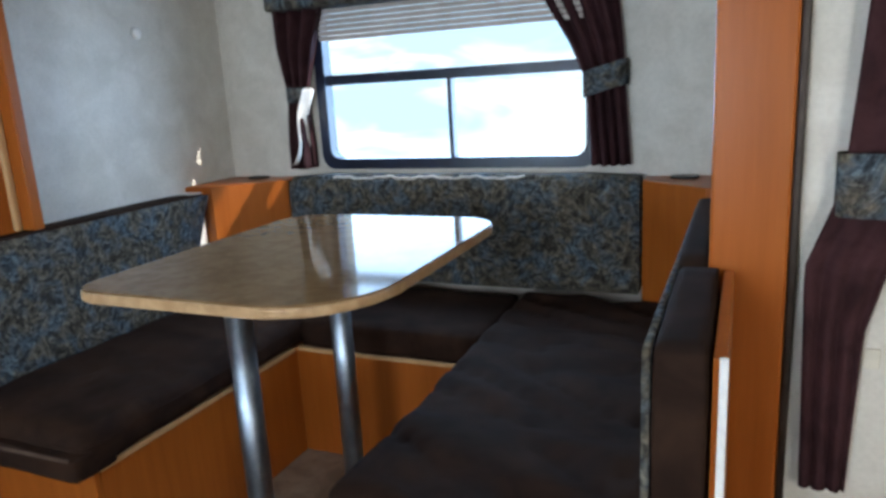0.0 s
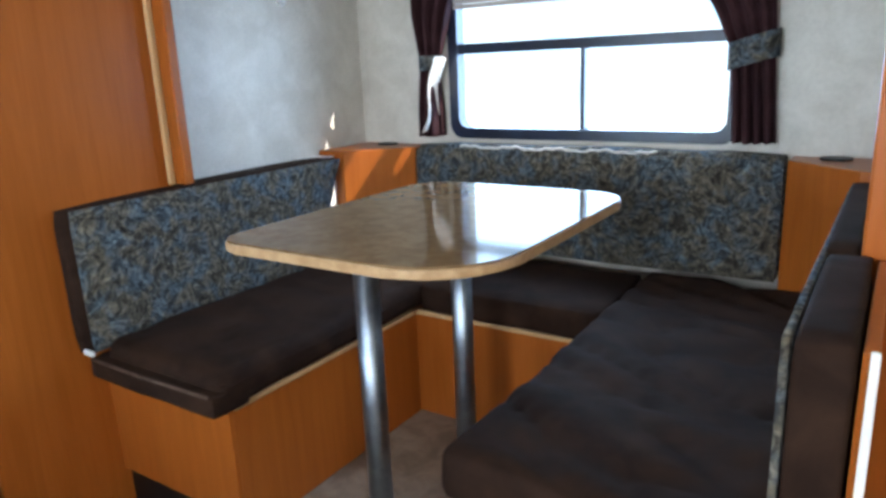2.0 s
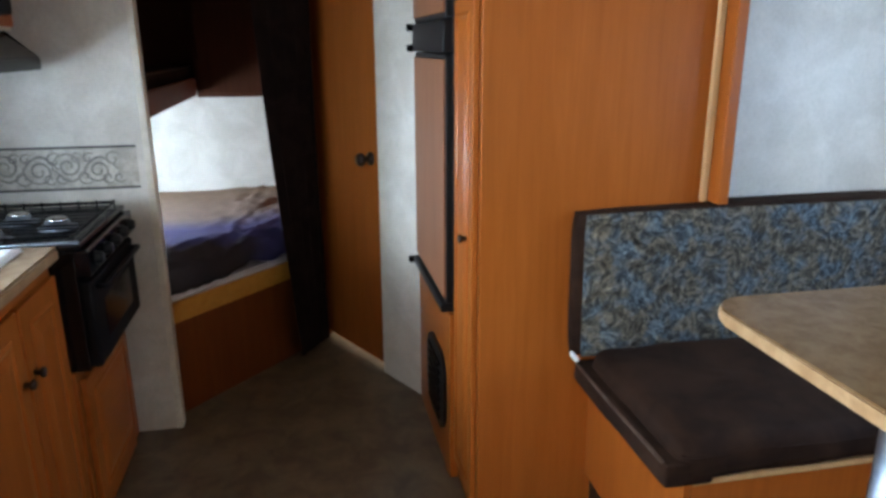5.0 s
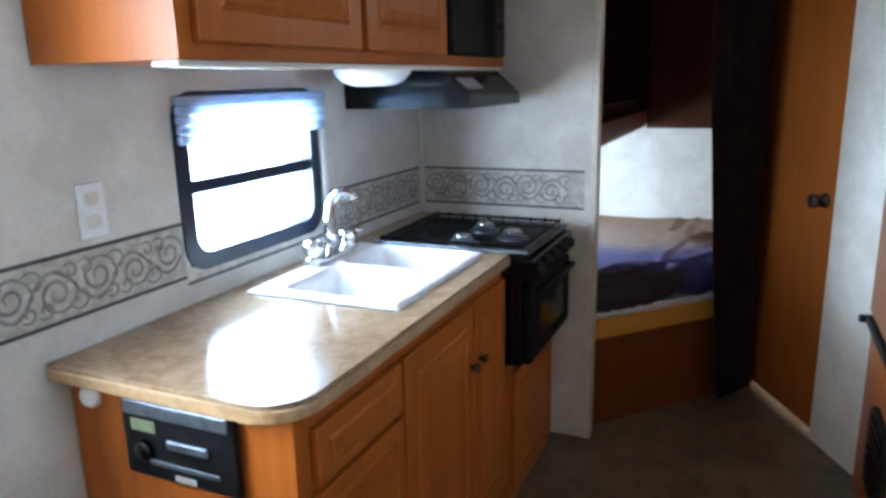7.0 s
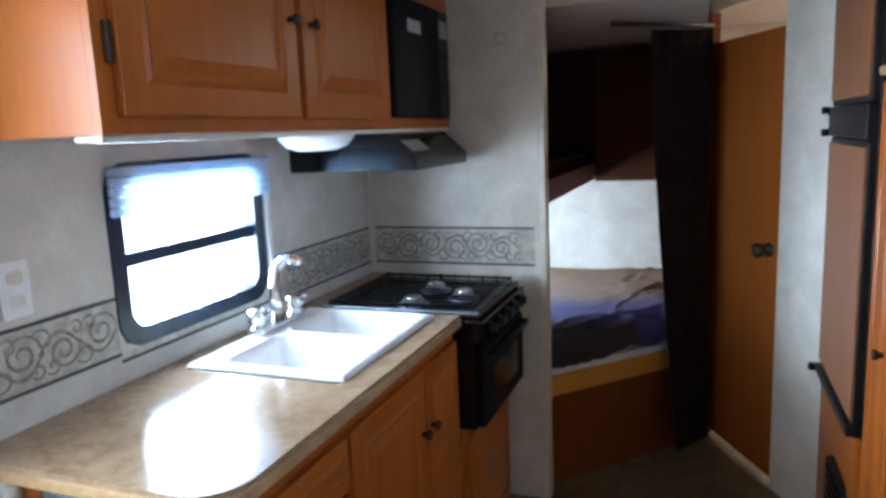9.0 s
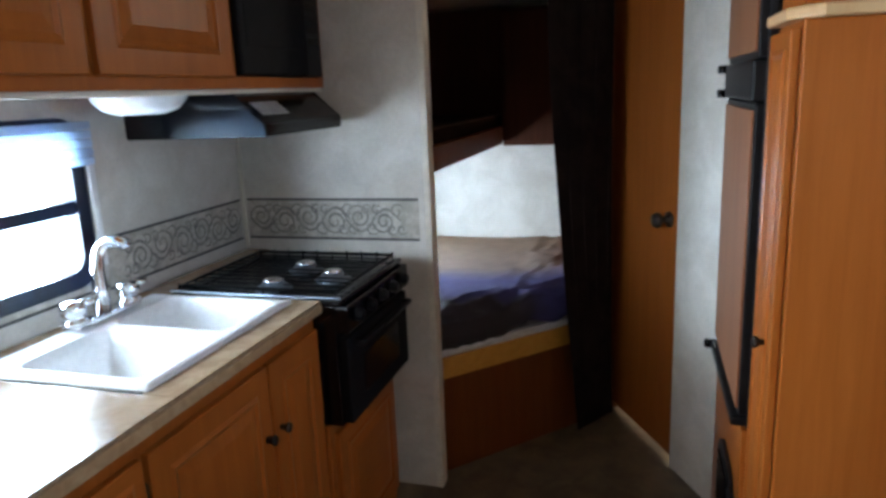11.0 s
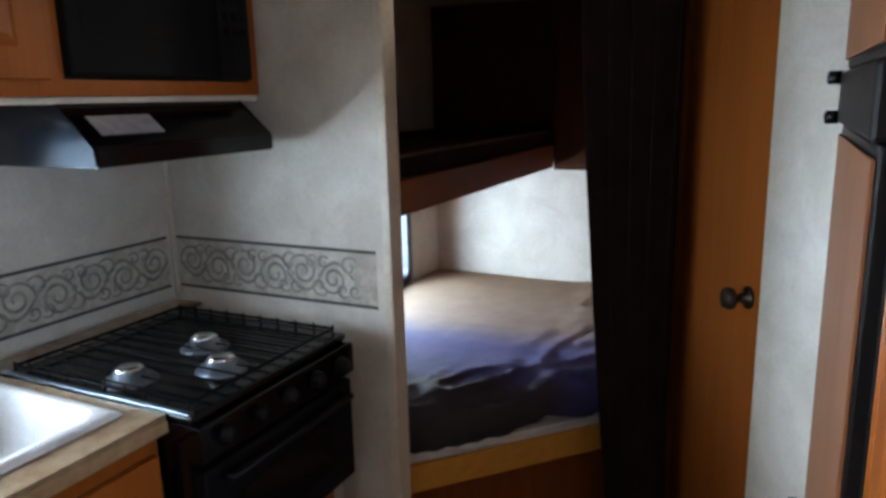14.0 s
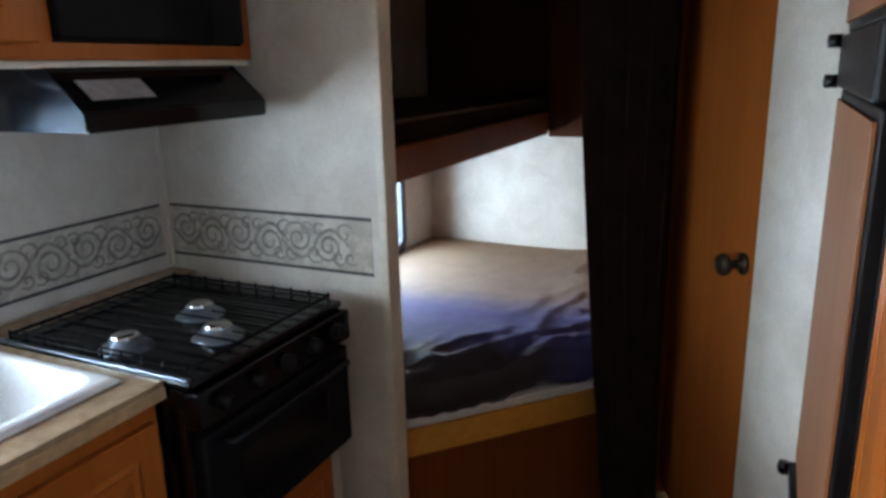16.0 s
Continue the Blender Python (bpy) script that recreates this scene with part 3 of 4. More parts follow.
# added white block that catches the sun, for the bright wedge of wall
structure("sunlit_gap_strip", box(-1.564, -1.475, 2.70, 2.833, 0.60, 0.985, 0.003), WHITE, "added white strip for the sunlit wall behind the back cushion's end", "trim")
# backs: dark boxing behind, patterned face in front
c = thing("back_cushion", (-1.48, 2.2, 0.6), "blue-brown paisley back cushion with dark brown edges", "cushion", "dinette cushions")
part("boxing", leaning(cushion(-1.545, -1.435, 1.665, 2.825, 0.553, 0.99, 0.025, 0.004)), DARK, c, "dark brown edge fabric", True)
part("face", leaning(cushion(-1.44, -1.425, 1.69, 2.82, 0.558, 0.982, 0.007, 0.002)), PAISLEY, c, "blue-brown paisley fabric", True)
part("white_tab", box(-1.432, -1.385, 1.658, 1.669, 0.566, 0.582, 0.004), WHITE, c, "small white tab")
c = thing("back_cushion", (-0.5, 3.1, 0.6), "dark paisley back cushion leaning under the window", "cushion", "dinette cushions")
part("boxing", cushion(-1.215, 0.185, 3.05, 3.135, 0.60, 1.022, 0.03, 0.005), PAISLEY, c, "paisley fabric top", True)
part("face", cushion(-1.21, 0.18, 3.035, 3.055, 0.606, 1.005, 0.009, 0.003), PAISLEY, c, "blue-brown paisley fabric", True)
# sun glints on the cushion's top edge, drawn as a pale wavy tube
part("piping", tube([(-1.0 + 0.016 * k, 3.052 + 0.004 * math.sin(k * 0.9), 1.012 + 0.004 * math.sin(k * 0.55) + 0.003 * math.sin(k * 1.7)) for k in range(50)], 0.0045, 8), PALE_LINING, c, "pale line for the sun glints along the top", True)
bp = thing("bench_end_panel", (0.48, 1.8, 0), "orange-brown wooden panel behind the aisle cushion, pale edge", "panel")
part("panel", box(0.465, 0.483, 1.612, 2.058, 0.0, 0.975, 0.002), OAK, bp)
part("edge", box(0.473, 0.4845, 1.60, 1.6115, 0.0, 0.98, 0.003), WHITE, bp, "white edge moulding")
c = thing("back_cushion", (0.4, 2.2, 0.6), "dark brown back cushion with paisley front, seen end-on", "cushion", "dinette cushions")
part("boxing", cushion(0.385, 0.462, 1.595, 2.055, 0.612, 0.985, 0.014, 0.003), DARK, c, "dark brown edge fabric", True)
part("boxing", cushion(0.375, 0.438, 2.06, 2.85, 0.612, 0.985, 0.014, 0.003), DARK, c, "dark brown edge fabric", True)
part("face", cushion(0.372, 0.387, 1.61, 2.845, 0.618, 0.98, 0.006, 0.002), PAISLEY, c, "paisley fabric", True)
# wooden corner boxes between the backs
for xs, g in (((-1.56, -1.219), "left"), ((0.188, 0.44), "right")):
    cb = thing("corner_box", ((xs[0] + xs[1]) / 2, 3.05, 0.6), "orange-brown wooden corner box between back cushions", "corner box", "corner boxes")
    y0 = 2.835 if g == "left" else 2.87
    poly = [(xs[0], y0), (xs[0], 3.145), (xs[1], 3.145), (xs[1], 3.04), (xs[0] + 0.13, y0)] if g == "left" else [(xs[0], 3.04), (xs[0], 3.145), (xs[1], 3.145), (xs[1], y0), (xs[1] - 0.05, y0)]
    part("body", prism(poly, 0.47, 1.005, 0.004), OAK, cb)
    mx = (xs[0] + xs[1]) / 2
    part("cup_holder", prism(rounded(mx - 0.045, mx + 0.045, 3.05, 3.12, 0.03), 1.0055, 1.012, 0.002), BLACK_SOFT, cb, "black plastic cup holder")

table = thing("dinette_table", (-0.42, 2.03, 0.08), "speckled tan laminate dinette table on two steel legs", "table")
TX0, TX1, TY0, TY1 = -0.785, -0.12, 1.655, 2.50
part("tabletop", prism(rounded(TX0, TX1, TY0, TY1, (0.11, 0.12, 0.07, 0.2), 8), 0.972, 0.9765), TABLE, table)
part("edge_band", prism(rounded(TX0 - 0.003, TX1 + 0.003, TY0 - 0.003, TY1 + 0.003, (0.11, 0.12, 0.07, 0.2), 8), 0.951, 0.9717, 0.005), EDGE, table, "pale tan edge band")
for lx, ly in ((-0.50, 1.83), (-0.515, 2.255)):
    lg = part("leg", tube([(lx, ly, 0.095), (lx, ly, 0.945)], 0.029, 20), STEEL, table, "brushed steel tube leg", True)
    part("foot", lathe([(0.075, 0.0), (0.07, 0.008), (0.042, 0.014), (0.036, 0.05)], (lx, ly, 0.081), (0, 0, 1)), CHROME, lg, "", True)
    part("socket", lathe([(0.036, -0.05), (0.042, -0.012), (0.07, -0.006), (0.075, 0.0)], (lx, ly, 0.9505), (0, 0, 1)), CHROME, lg, "", True)

# slide-out fascia
structure("slide_trim", box(0.437, 0.572, 2.062, 2.098, 0.0, 1.98, 0.006), OAK, "orange-brown wooden post trim beside the slide-out", "trim")
structure("slide_trim_edge", box(0.573, 0.588, 2.07, 2.098, 0.0, 1.98, 0.004), BRONZE, "narrow dark edge of the post trim", "trim")
structure("slide_trim_west", box(-1.53, -1.412, 2.064, 2.098, 0.995, 1.98, 0.005), OAK, "orange-brown wooden trim beside the slide-out", "trim")
structure("slide_trim_bead", box(-1.474, -1.458, 2.040, 2.063, 0.995, 1.98, 0.006), OAK_PALE, "pale rounded bead on the trim", "trim")
btn = thing("door_catch", (-1.56, 2.7, 1.59), "small round white catch on the cream wall", "catch")
part("button", lathe([(0.022, 0), (0.022, 0.008), (0.014, 0.018)], (-1.565, 2.7, 1.59), (1, 0, 0)), WHITE, btn, "", True)


def drape(name, label, base, prof, y, z0, z1, waves, tie, amp=0.018, facing=-1):
    """A curtain tied back: prof(v) gives its x edges at height share v."""
    c = thing(name, base, label, "curtain", "window curtains")

    def at(u, v):
        a, b2 = prof(v)
        x = a + (b2 - a) * u
        squeeze = 0.35 + 0.65 * min(1, abs(v - tie[0]) * 4)
        return (x, y + facing * (0.022 + amp * squeeze * math.sin(u * waves * 2 * math.pi + 1.3 * v)) + 0.004 * noise.noise((x * 9, v * 5, 0)), z0 + (z1 - z0) * v + 0.008 * noise.noise((u * 5, 3.1, v * 2)))
    thicken(part("cloth", sheet(at, 44, 26), CURTAIN, c, "", True), 0.004)
    zt = z0 + (z1 - z0) * tie[0]
    a, b2 = prof(tie[0])

    def band(u, v):
        ang = u * 2 * math.pi
        cx = (a + b2) / 2
        return (cx + (abs(b2 - a) / 2 + 0.012) * math.cos(ang), y + facing * 0.022 + 0.038 * math.sin(ang), zt + tie[1] * (v - 0.5) + tie[2] * math.cos(ang))
    thicken(part("tieback", sheet(band, 28, 4), PAISLEY, c, "paisley tieback band", True), 0.004)
    return c


def lerp(v, knots):
    for (v0, a0, b0), (v1, a1, b1) in zip(knots, knots[1:]):
        if v <= v1:
            k = (v - v0) / (v1 - v0)
            return a0 + (a1 - a0) * k, b0 + (b1 - b0) * k
    return knots[-1][1:]


drape("curtain", "maroon window curtain tied back beside the dinette window", (-1.15, 3.12, 1.04), lambda v: lerp(v, [(0, -1.205, -1.115), (0.4, -1.2, -1.12), (0.7, -1.215, -1.06), (1, -1.22, -0.97)]), 3.125, 1.045, 1.74, 3, (0.42, 0.06, 0.0), 0.042)
drape("curtain", "maroon window curtain tied back beside the dinette window", (0.07, 3.12, 1.04), lambda v: lerp(v, [(0, 0.01, 0.14), (0.42, -0.01, 0.12), (0.6, -0.06, 0.115), (0.8, -0.14, 0.10), (1, -0.2, 0.09)]), 3.135, 1.045, 1.74, 4, (0.42, 0.085, 0.02))
drape("curtain", "maroon curtain hanging beside the side window", (0.7, 2.08, 0.55), lambda v: lerp(v, [(0, 0.615, 0.69), (0.3, 0.605, 0.70), (0.42, 0.6, 0.73), (0.56, 0.65, 0.8), (1, 0.68, 1.0)]), 2.085, 0.55, 1.6, 3, (0.56, 0.11, 0.0), 0.007)
cl = thing("curtain_lining", (-1.12, 3.07, 1.08), "pale sunlit lining turned out of the curtain edge", "curtain lining")


def lining(u, v):
    x = -1.165 + 0.07 * v + 0.012 * math.sin(v * 7) + 0.01 * math.sin(u * 7 + v * 3)
    return (x, 3.025 + 0.085 * u, 1.07 + 0.29 * v - 0.04 * (u - 0.4) ** 2)


thicken(part("cloth", sheet(lining, 14, 18), PALE_LINING, cl, "", True), 0.003)
val = thing("valance", (-0.55, 3.08, 1.65), "dark paisley fabric valance above the dinette window", "valance")
part("board", box(-1.235, 0.13, 3.03, 3.149, 1.655, 1.86, 0.012, 3), PAISLEY, val, "", True)
bl = thing("window_shade", (-0.53, 3.12, 1.54), "raised pale pleated shade at the dinette window", "shade", "window shades")
for k in range(6):
    part("pleat", prism([(-1.05, 3.112), (-0.02, 3.112), (-0.02, 3.133), (-1.05, 3.133)], 1.535 + k * 0.02, 1.552 + k * 0.02, 0.004), PALE_SHADE, bl)
sv = thing("valance", (1.13, 2.06, 1.5), "dark fabric valance above the side window", "valance")
part("board", box(0.68, 1.6, 2.0, 2.099, 1.46, 1.7, 0.012, 3), PAISLEY, sv, "", True)
# unseen shade, added to stop sun patches from this window
ss = thing("window_shade", (1.13, 2.08, 0.9), "added translucent shade that keeps the sun out of the side window", "shade", "window shades")
for k in range(28):
    part("pleat", box(0.765, 1.5, 2.068, 2.080, 0.892 + k * 0.0212, 0.9128 + k * 0.0212, 0.003), CREAM_SHADE, ss)
so = thing("side_outlet", (0.72, 2.09, 0.81), "small tan outlet on the cream wall", "outlet")
part("plate", box(0.705, 0.735, 2.092, 2.099, 0.79, 0.83, 0.003), TRIM_PALE, so)

# ---- pantry and refrigerator ----
pan = thing("pantry_cabinet", (-1.58, 1.75, 0), "tall orange-brown wooden pantry cabinet with raised-panel door", "cabinet")
part("body", box(-1.731, -1.475, 1.40, 2.062, 0.0, 1.56, 0.004), OAK, pan)
part("upper_body", box(-1.731, -1.49, 1.402, 2.062, 1.586, 1.978, 0.004), OAK, pan)
part("cornice", prism([(-1.741, 1.375), (-1.52, 1.375), (-1.455, 1.43), (-1.455, 2.06), (-1.741, 2.06)], 1.561, 1.585, 0.006, 3), OAK_PALE, pan, "pale rounded cornice")
pd = part("door", panel_door(-1.715, -1.485, 0.09, 1.545, 1.398, -1, 0.035), OAK, pan)
cabinet_knob(pd, -1.535, 1.378, 0.905, -1)

fr = thing("refrigerator", (-2.0, 1.7, 0.0), "built-in refrigerator with wood-panelled doors and black trim", "refrigerator")
part("body", box(-2.325, -1.745, 1.40, 2.09, 0.45, 1.94, 0.003), BLACK_SOFT, fr)
for nm, z0, z1 in (("lower_door", 0.63, 1.40), ("freezer_door", 1.50, 1.92)):
    d = part(nm, box(-2.32, -1.75, 1.362, 1.398, z0, z1, 0.004), BLACK_SOFT, fr, "black-framed door")
    part("wood_panel", box(-2.312, -1.757, 1.356, 1.3615, z0 + 0.016, z1 - 0.016, 0.001), FRIDGE_WOOD, d, "brown wood panel")
hp = part("latch_plate", box(-2.322, -1.75, 1.352, 1.398, 1.404, 1.497, 0.006), BLACK_SOFT, fr, "black hinge and latch plate")
for z in (1.415, 1.486):
    part("hinge", lathe([(0.012, -0.012), (0.014, 0.0), (0.012, 0.012)], (-2.315, 1.343, z), (0, 0, 1), 12), BLACK, hp, "", True)
br = part("bottom_rail", box(-2.322, -1.75, 1.345, 1.398, 0.60, 0.627, 0.005), BLACK_SOFT, fr, "black bottom rail")
part("hinge", lathe([(0.012, -0.012), (0.014, 0.0), (0.012, 0.012)], (-2.315, 1.337, 0.613), (0, 0, 1), 12), BLACK, br, "", True)
part("side_trim", box(-1.745, -1.738, 1.38, 1.398, 0.60, 1.94, 0.003), BLACK_SOFT, fr, "black side trim")
fb = part("base_panel", box(-2.33, -1.733, 1.37, 1.399, 0.0, 0.598, 0.003), OAK, fr, "orange-brown wood base panel")
vg = part("vent", prism([(x, z) for x, z in rounded(-2.10, -1.78, 0.13, 0.42, 0.09)], 0, 0.012), BLACK_SOFT, fb, "black rounded vent grille")
vg.data.transform(Matrix(((1, 0, 0, 0), (0, 0, -1, 1.3695), (0, 1, 0, 0), (0, 0, 0, 1))))
for k in range(7):
    part("slat", box(-2.04, -1.84, 1.350, 1.357, 0.165 + k * 0.034, 0.180 + k * 0.034, 0.002), BLACK, fb)
structure("fridge_top_panel", box(-2.33, -1.733, 1.40, 2.09, 1.942, 1.979), OAK, "wood filler above the refrigerator", "trim")

# ---- kitchen ----
lc = thing("kitchen_cabinet", (-1.1, 0, 0), "orange-brown wooden kitchen base cabinet with two doors and drawers", "cabinet")
part("body", box(-1.66, -0.577, -0.305, 0.234, 0.06, 0.755, 0.003), OAK, lc)
part("face_frame", box(-1.66, -0.577, 0.2345, 0.25, 0.06, 0.872, 0.002), OAK, lc)
part("end_panel", box(-0.576, -0.556, -0.305, 0.25, 0.06, 0.872, 0.002), OAK, lc)
part("toe_kick", box(-1.66, -0.60, -0.305, 0.19, 0.0, 0.059), BLACK_SOFT, lc, "dark toe kick")
for x0, x1, kx, hx in ((-1.372, -0.95, -1.343, -0.943), (-1.645, -1.382, -1.412, -1.649)):
    d = part("door", panel_door(x0, x1, 0.12, 0.835, 0.2505, 1, 0.05), OAK, lc)
    cabinet_knob(d, kx, 0.269, 0.66, 1)
    for hz in (0.19, 0.725):
        part("hinge", box(hx - 0.006, hx + 0.006, 0.2505, 0.2625, hz, hz + 0.055, 0.003), BRONZE, d, "dark bronze hinge")
for z0, z1 in ((0.715, 0.835), (0.42, 0.703), (0.12, 0.408)):
    d = part("drawer", panel_door(-0.935, -0.60, z0, z1, 0.2505, 1, 0.03), OAK_X, lc)
    if z1 < 0.8:
        cabinet_knob(d, -0.79, 0.269, (z0 + z1) / 2, 1)
DR = thing("drawer_base", (-1.92, 0.1, 0), "wooden drawer panel beneath the black oven", "cabinet panel")
part("panel", box(-2.17, -1.664, -0.2, 0.27, 0.0, 0.532, 0.003), OAK_X, DR)
part("drawer_front", panel_door(-2.15, -1.69, 0.06, 0.500, 0.2705, 1, 0.05), OAK_X, DR)
structure("stove_filler", box(-2.255, -2.176, -0.2, 0.24, 0.0, 0.872), WALL, "cream filler beside the stove", "trim")

wt_ = thing("countertop", (-1.1, 0, 0.875), "tan laminate countertop with pale rounded edge", "countertop")
CX, CY = -0.515, 0.275
bm = prism(rounded(-1.035, CX, -0.306, CY, (0.09, 0.0, 0.0, 0.015), 8)[0:9] + [(-1.035, CY), (-1.035, -0.306), (CX, -0.306)], 0.9, 0.91)
part("slab", bm, COUNTER, wt_)
for a in ((-1.664, -1.036, 0.197, CY), (-1.664, -1.036, -0.306, -0.235), (-1.664, -1.622, -0.234, 0.196), (-2.256, -1.665, -0.306, -0.215)):
    part("slab", box(*a, 0.9, 0.91), COUNTER, wt_)
edge = rounded(-1.035, CX + 0.003, -0.306, CY + 0.003, (0.09, 0.0, 0.0, 0.015), 8)[0:9]
part("edge", prism(edge + [(-1.664, CY + 0.003), (-1.664, CY - 0.02), (-0.62, CY - 0.02), (CX - 0.02, CY - 0.1), (CX - 0.02, -0.306), (CX + 0.003, -0.306)], 0.874, 0.8997, 0.004), EDGE, wt_, "pale tan edge band")

snk = thing("kitchen_sink", (-1.33, -0.02, 0.91), "white acrylic double-bowl sink set into the counter", "sink")
SX0, SX1, SY0, SY1 = -1.632, -1.042, -0.243, 0.208


def bowl_depth(x, y):
    d = 0.0
    for a, b2 in ((-1.60, -1.365), (-1.325, -1.075)):
        c0, c1 = -0.15, 0.178
        dx = max(a - x, x - b2) + 0.04
        dy = max(c0 - y, y - c1) + 0.04
        e = math.hypot(max(dx, 0), max(dy, 0)) - 0.04 if max(dx, dy) > 0 else max(dx, dy) - 0.04
        if e < 0:
            d = min(d, -0.15 * min(1.0, (-e) / 0.035) ** 0.6)
    rim = min(x - SX0, SX1 - x, y - SY0, SY1 - y)
    return d + 0.912 + 0.011 * min(1.0, max(rim, 0) / 0.015) ** 0.5


def sink_at(u, v):
    x, y = SX0 + (SX1 - SX0) * u, SY0 + (SY1 - SY0) * v
    return (x, y, bowl_depth(x, y))


part("basin", sheet(sink_at, 110, 84), SINK, snk, "", True)
for cx in (-1.48, -1.2):
    part("drain", lathe([(0.038, 0), (0.036, 0.004), (0.02, 0.002)], (cx, 0.0, 0.7735), (0, 0, 1)), CHROME, snk, "chrome drain", True)
fa = thing("faucet", (-1.40, -0.205, 0.922), "chrome two-handle faucet with tall curved spout", "faucet")
part("base_plate", prism(rounded(-1.525, -1.275, -0.233, -0.177, 0.026), 0.9225, 0.942, 0.006, 3), CHROME, fa, "", True)
sp = [(-1.40, -0.205, 0.942), (-1.40, -0.205, 1.0), (-1.40, -0.203, 1.05), (-1.40, -0.199, 1.078)]
sp += [(-1.40 - 0.003 * k, -0.199 + 0.030 * (1 - math.cos(radians(15 * k))), 1.078 + 0.042 * math.sin(radians(15 * k))) for k in range(1, 7)]
sp += [(-1.421, -0.150, 1.121), (-1.424, -0.132, 1.116), (-1.425, -0.126, 1.106)]
part("spout", tube(sp, [0.022, 0.019, 0.017] + [0.0155] * 10, 16), CHROME, fa, "", True)
for hx, tw in ((-1.495, -1), (-1.305, 1)):
    h = part("valve", lathe([(0.032, 0), (0.031, 0.006), (0.025, 0.010), (0.025, 0.022), (0.031, 0.026), (0.031, 0.046), (0.024, 0.055), (0.008, 0.057)], (hx, -0.205, 0.9405), (0, 0, 1)), CHROME, fa, "", True)
    part("lever", tube([(hx, -0.200, 0.985), (hx - 0.015, -0.184, 0.990), (hx - 0.034, -0.168, 0.992)], [0.011, 0.009, 0.007], 10), CHROME, h, "", True)

st = thing("gas_stove", (-1.92, 0.07, 0.535), "black gas stove and oven with wire grates and chrome burners", "stove")
X0, X1 = -2.172, -1.668
part("body", box(X0, X1, -0.2, 0.315, 0.535, 0.893, 0.004), BLACK, st)
part("cooktop", box(X0, X1, -0.212, 0.335, 0.894, 0.912, 0.006), BLACK, st)
cp = part("control_panel", prism([(X0, 0.316), (X1, 0.316), (X1, 0.352), (X0, 0.352)], 0.815, 0.892, 0.006), BLACK, st)
for k in range(5):
    part("knob", lathe([(0.019, 0), (0.019, 0.006), (0.015, 0.02), (0.013, 0.022)], (X0 + 0.06 + k * 0.096, 0.3525, 0.855), (0, 1, 0), 14), BLACK_SOFT, cp, "black control knob", True)
od = part("oven_door", box(X0 + 0.004, X1 - 0.004, 0.3155, 0.346, 0.543, 0.800, 0.008), GRATE, st)
part("handle", tube([(X0 + 0.05, 0.345, 0.775), (X0 + 0.05, 0.372, 0.775), (X1 - 0.05, 0.372, 0.775), (X1 - 0.05, 0.345, 0.775)], 0.009, 10), BLACK_SOFT, od, "", True)
part("oven_window", box(X0 + 0.1, X1 - 0.1, 0.3463, 0.348, 0.60, 0.72, 0.001), BLACK, od, "dark glass")
part("side_rail", box(X1 - 0.012, X1 + 0.001, -0.21, 0.33, 0.9125, 0.918, 0.002), STEEL, st, "dull metal side rail")
for bx, by, br_ in ((-1.75, 0.085, 0.036), (-1.87, 0.22, 0.036), (-1.96, 0.085, 0.036)):
    b0 = part("burner", lathe([(br_ + 0.02, 0), (br_ + 0.015, 0.006), (br_, 0.008), (br_ - 0.004, 0.022)], (bx, by, 0.9125), (0, 0, 1)), STEEL, st, "dull metal burner", True)
    part("burner_cap", lathe([(br_ - 0.008, 0), (br_ - 0.006, 0.006), (br_ - 0.016, 0.010)], (bx, by, 0.935), (0, 0, 1)), CHROME, b0, "", True)
gr = part("grate", tube([(X0 + 0.02, -0.19, 0.926), (X1 - 0.02, -0.19, 0.926), (X1 - 0.02, 0.31, 0.926), (X0 + 0.02, 0.31, 0.926), (X0 + 0.02, -0.19, 0.926)], 0.004, 8), GRATE, st, "black wire grate", True)
for k in range(11):
    x = X0 + 0.04 + k * (X1 - X0 - 0.08) / 10
    part("wire", tube([(x, -0.19, 0.926), (x, 0.31, 0.926)], 0.0024, 6), GRATE, gr, "", True)
for x in (X0 + 0.02, X1 - 0.02):
    for k in range(10):
        y = -0.19 + k * 0.0555
        part("prong", tube([(x, y, 0.913), (x, y, 0.934)], 0.0032, 6), GRATE, gr, "", True)

hd = thing("range_hood", (-1.97, -0.1, 1.355), "black sloped range hood with pale label under the cabinet", "range hood")
HX0, HX1 = -2.19, -1.69


def hood_profile(x0, x1):
    bm = bmesh.new()
    p = [(-0.309, 1.355), (0.142, 1.355), (0.142, 1.392), (0.045, 1.472), (0.045, 1.483), (-0.309, 1.483)]
    a, b2 = [[bm.verts.new((x, y, z)) for y, z in p] for x in (x0, x1)]
    bm.faces.new(a)
    bm.faces.new(b2[::-1])
    for k in range(6):
        bm.faces.new((a[k], a[(k + 1) % 6], b2[(k + 1) % 6], b2[k]))
    bmesh.ops.bevel(bm, geom=bm.edges[:], offset=0.004, segments=2, affect="EDGES")
    return bm


part("shell", hood_profile(HX0, HX1), BLACK, hd)
lb = bmesh.new()
for q in ((-1.88, 0.118, 1.4135), (-1.73, 0.118, 1.4135), (-1.73, 0.075, 1.449), (-1.88, 0.075, 1.449)):
    lb.verts.new(q)
lb.faces.new(lb.verts[:])
thicken(part("label", lb, LABEL, hd, "pale paper label"), 0.0015)

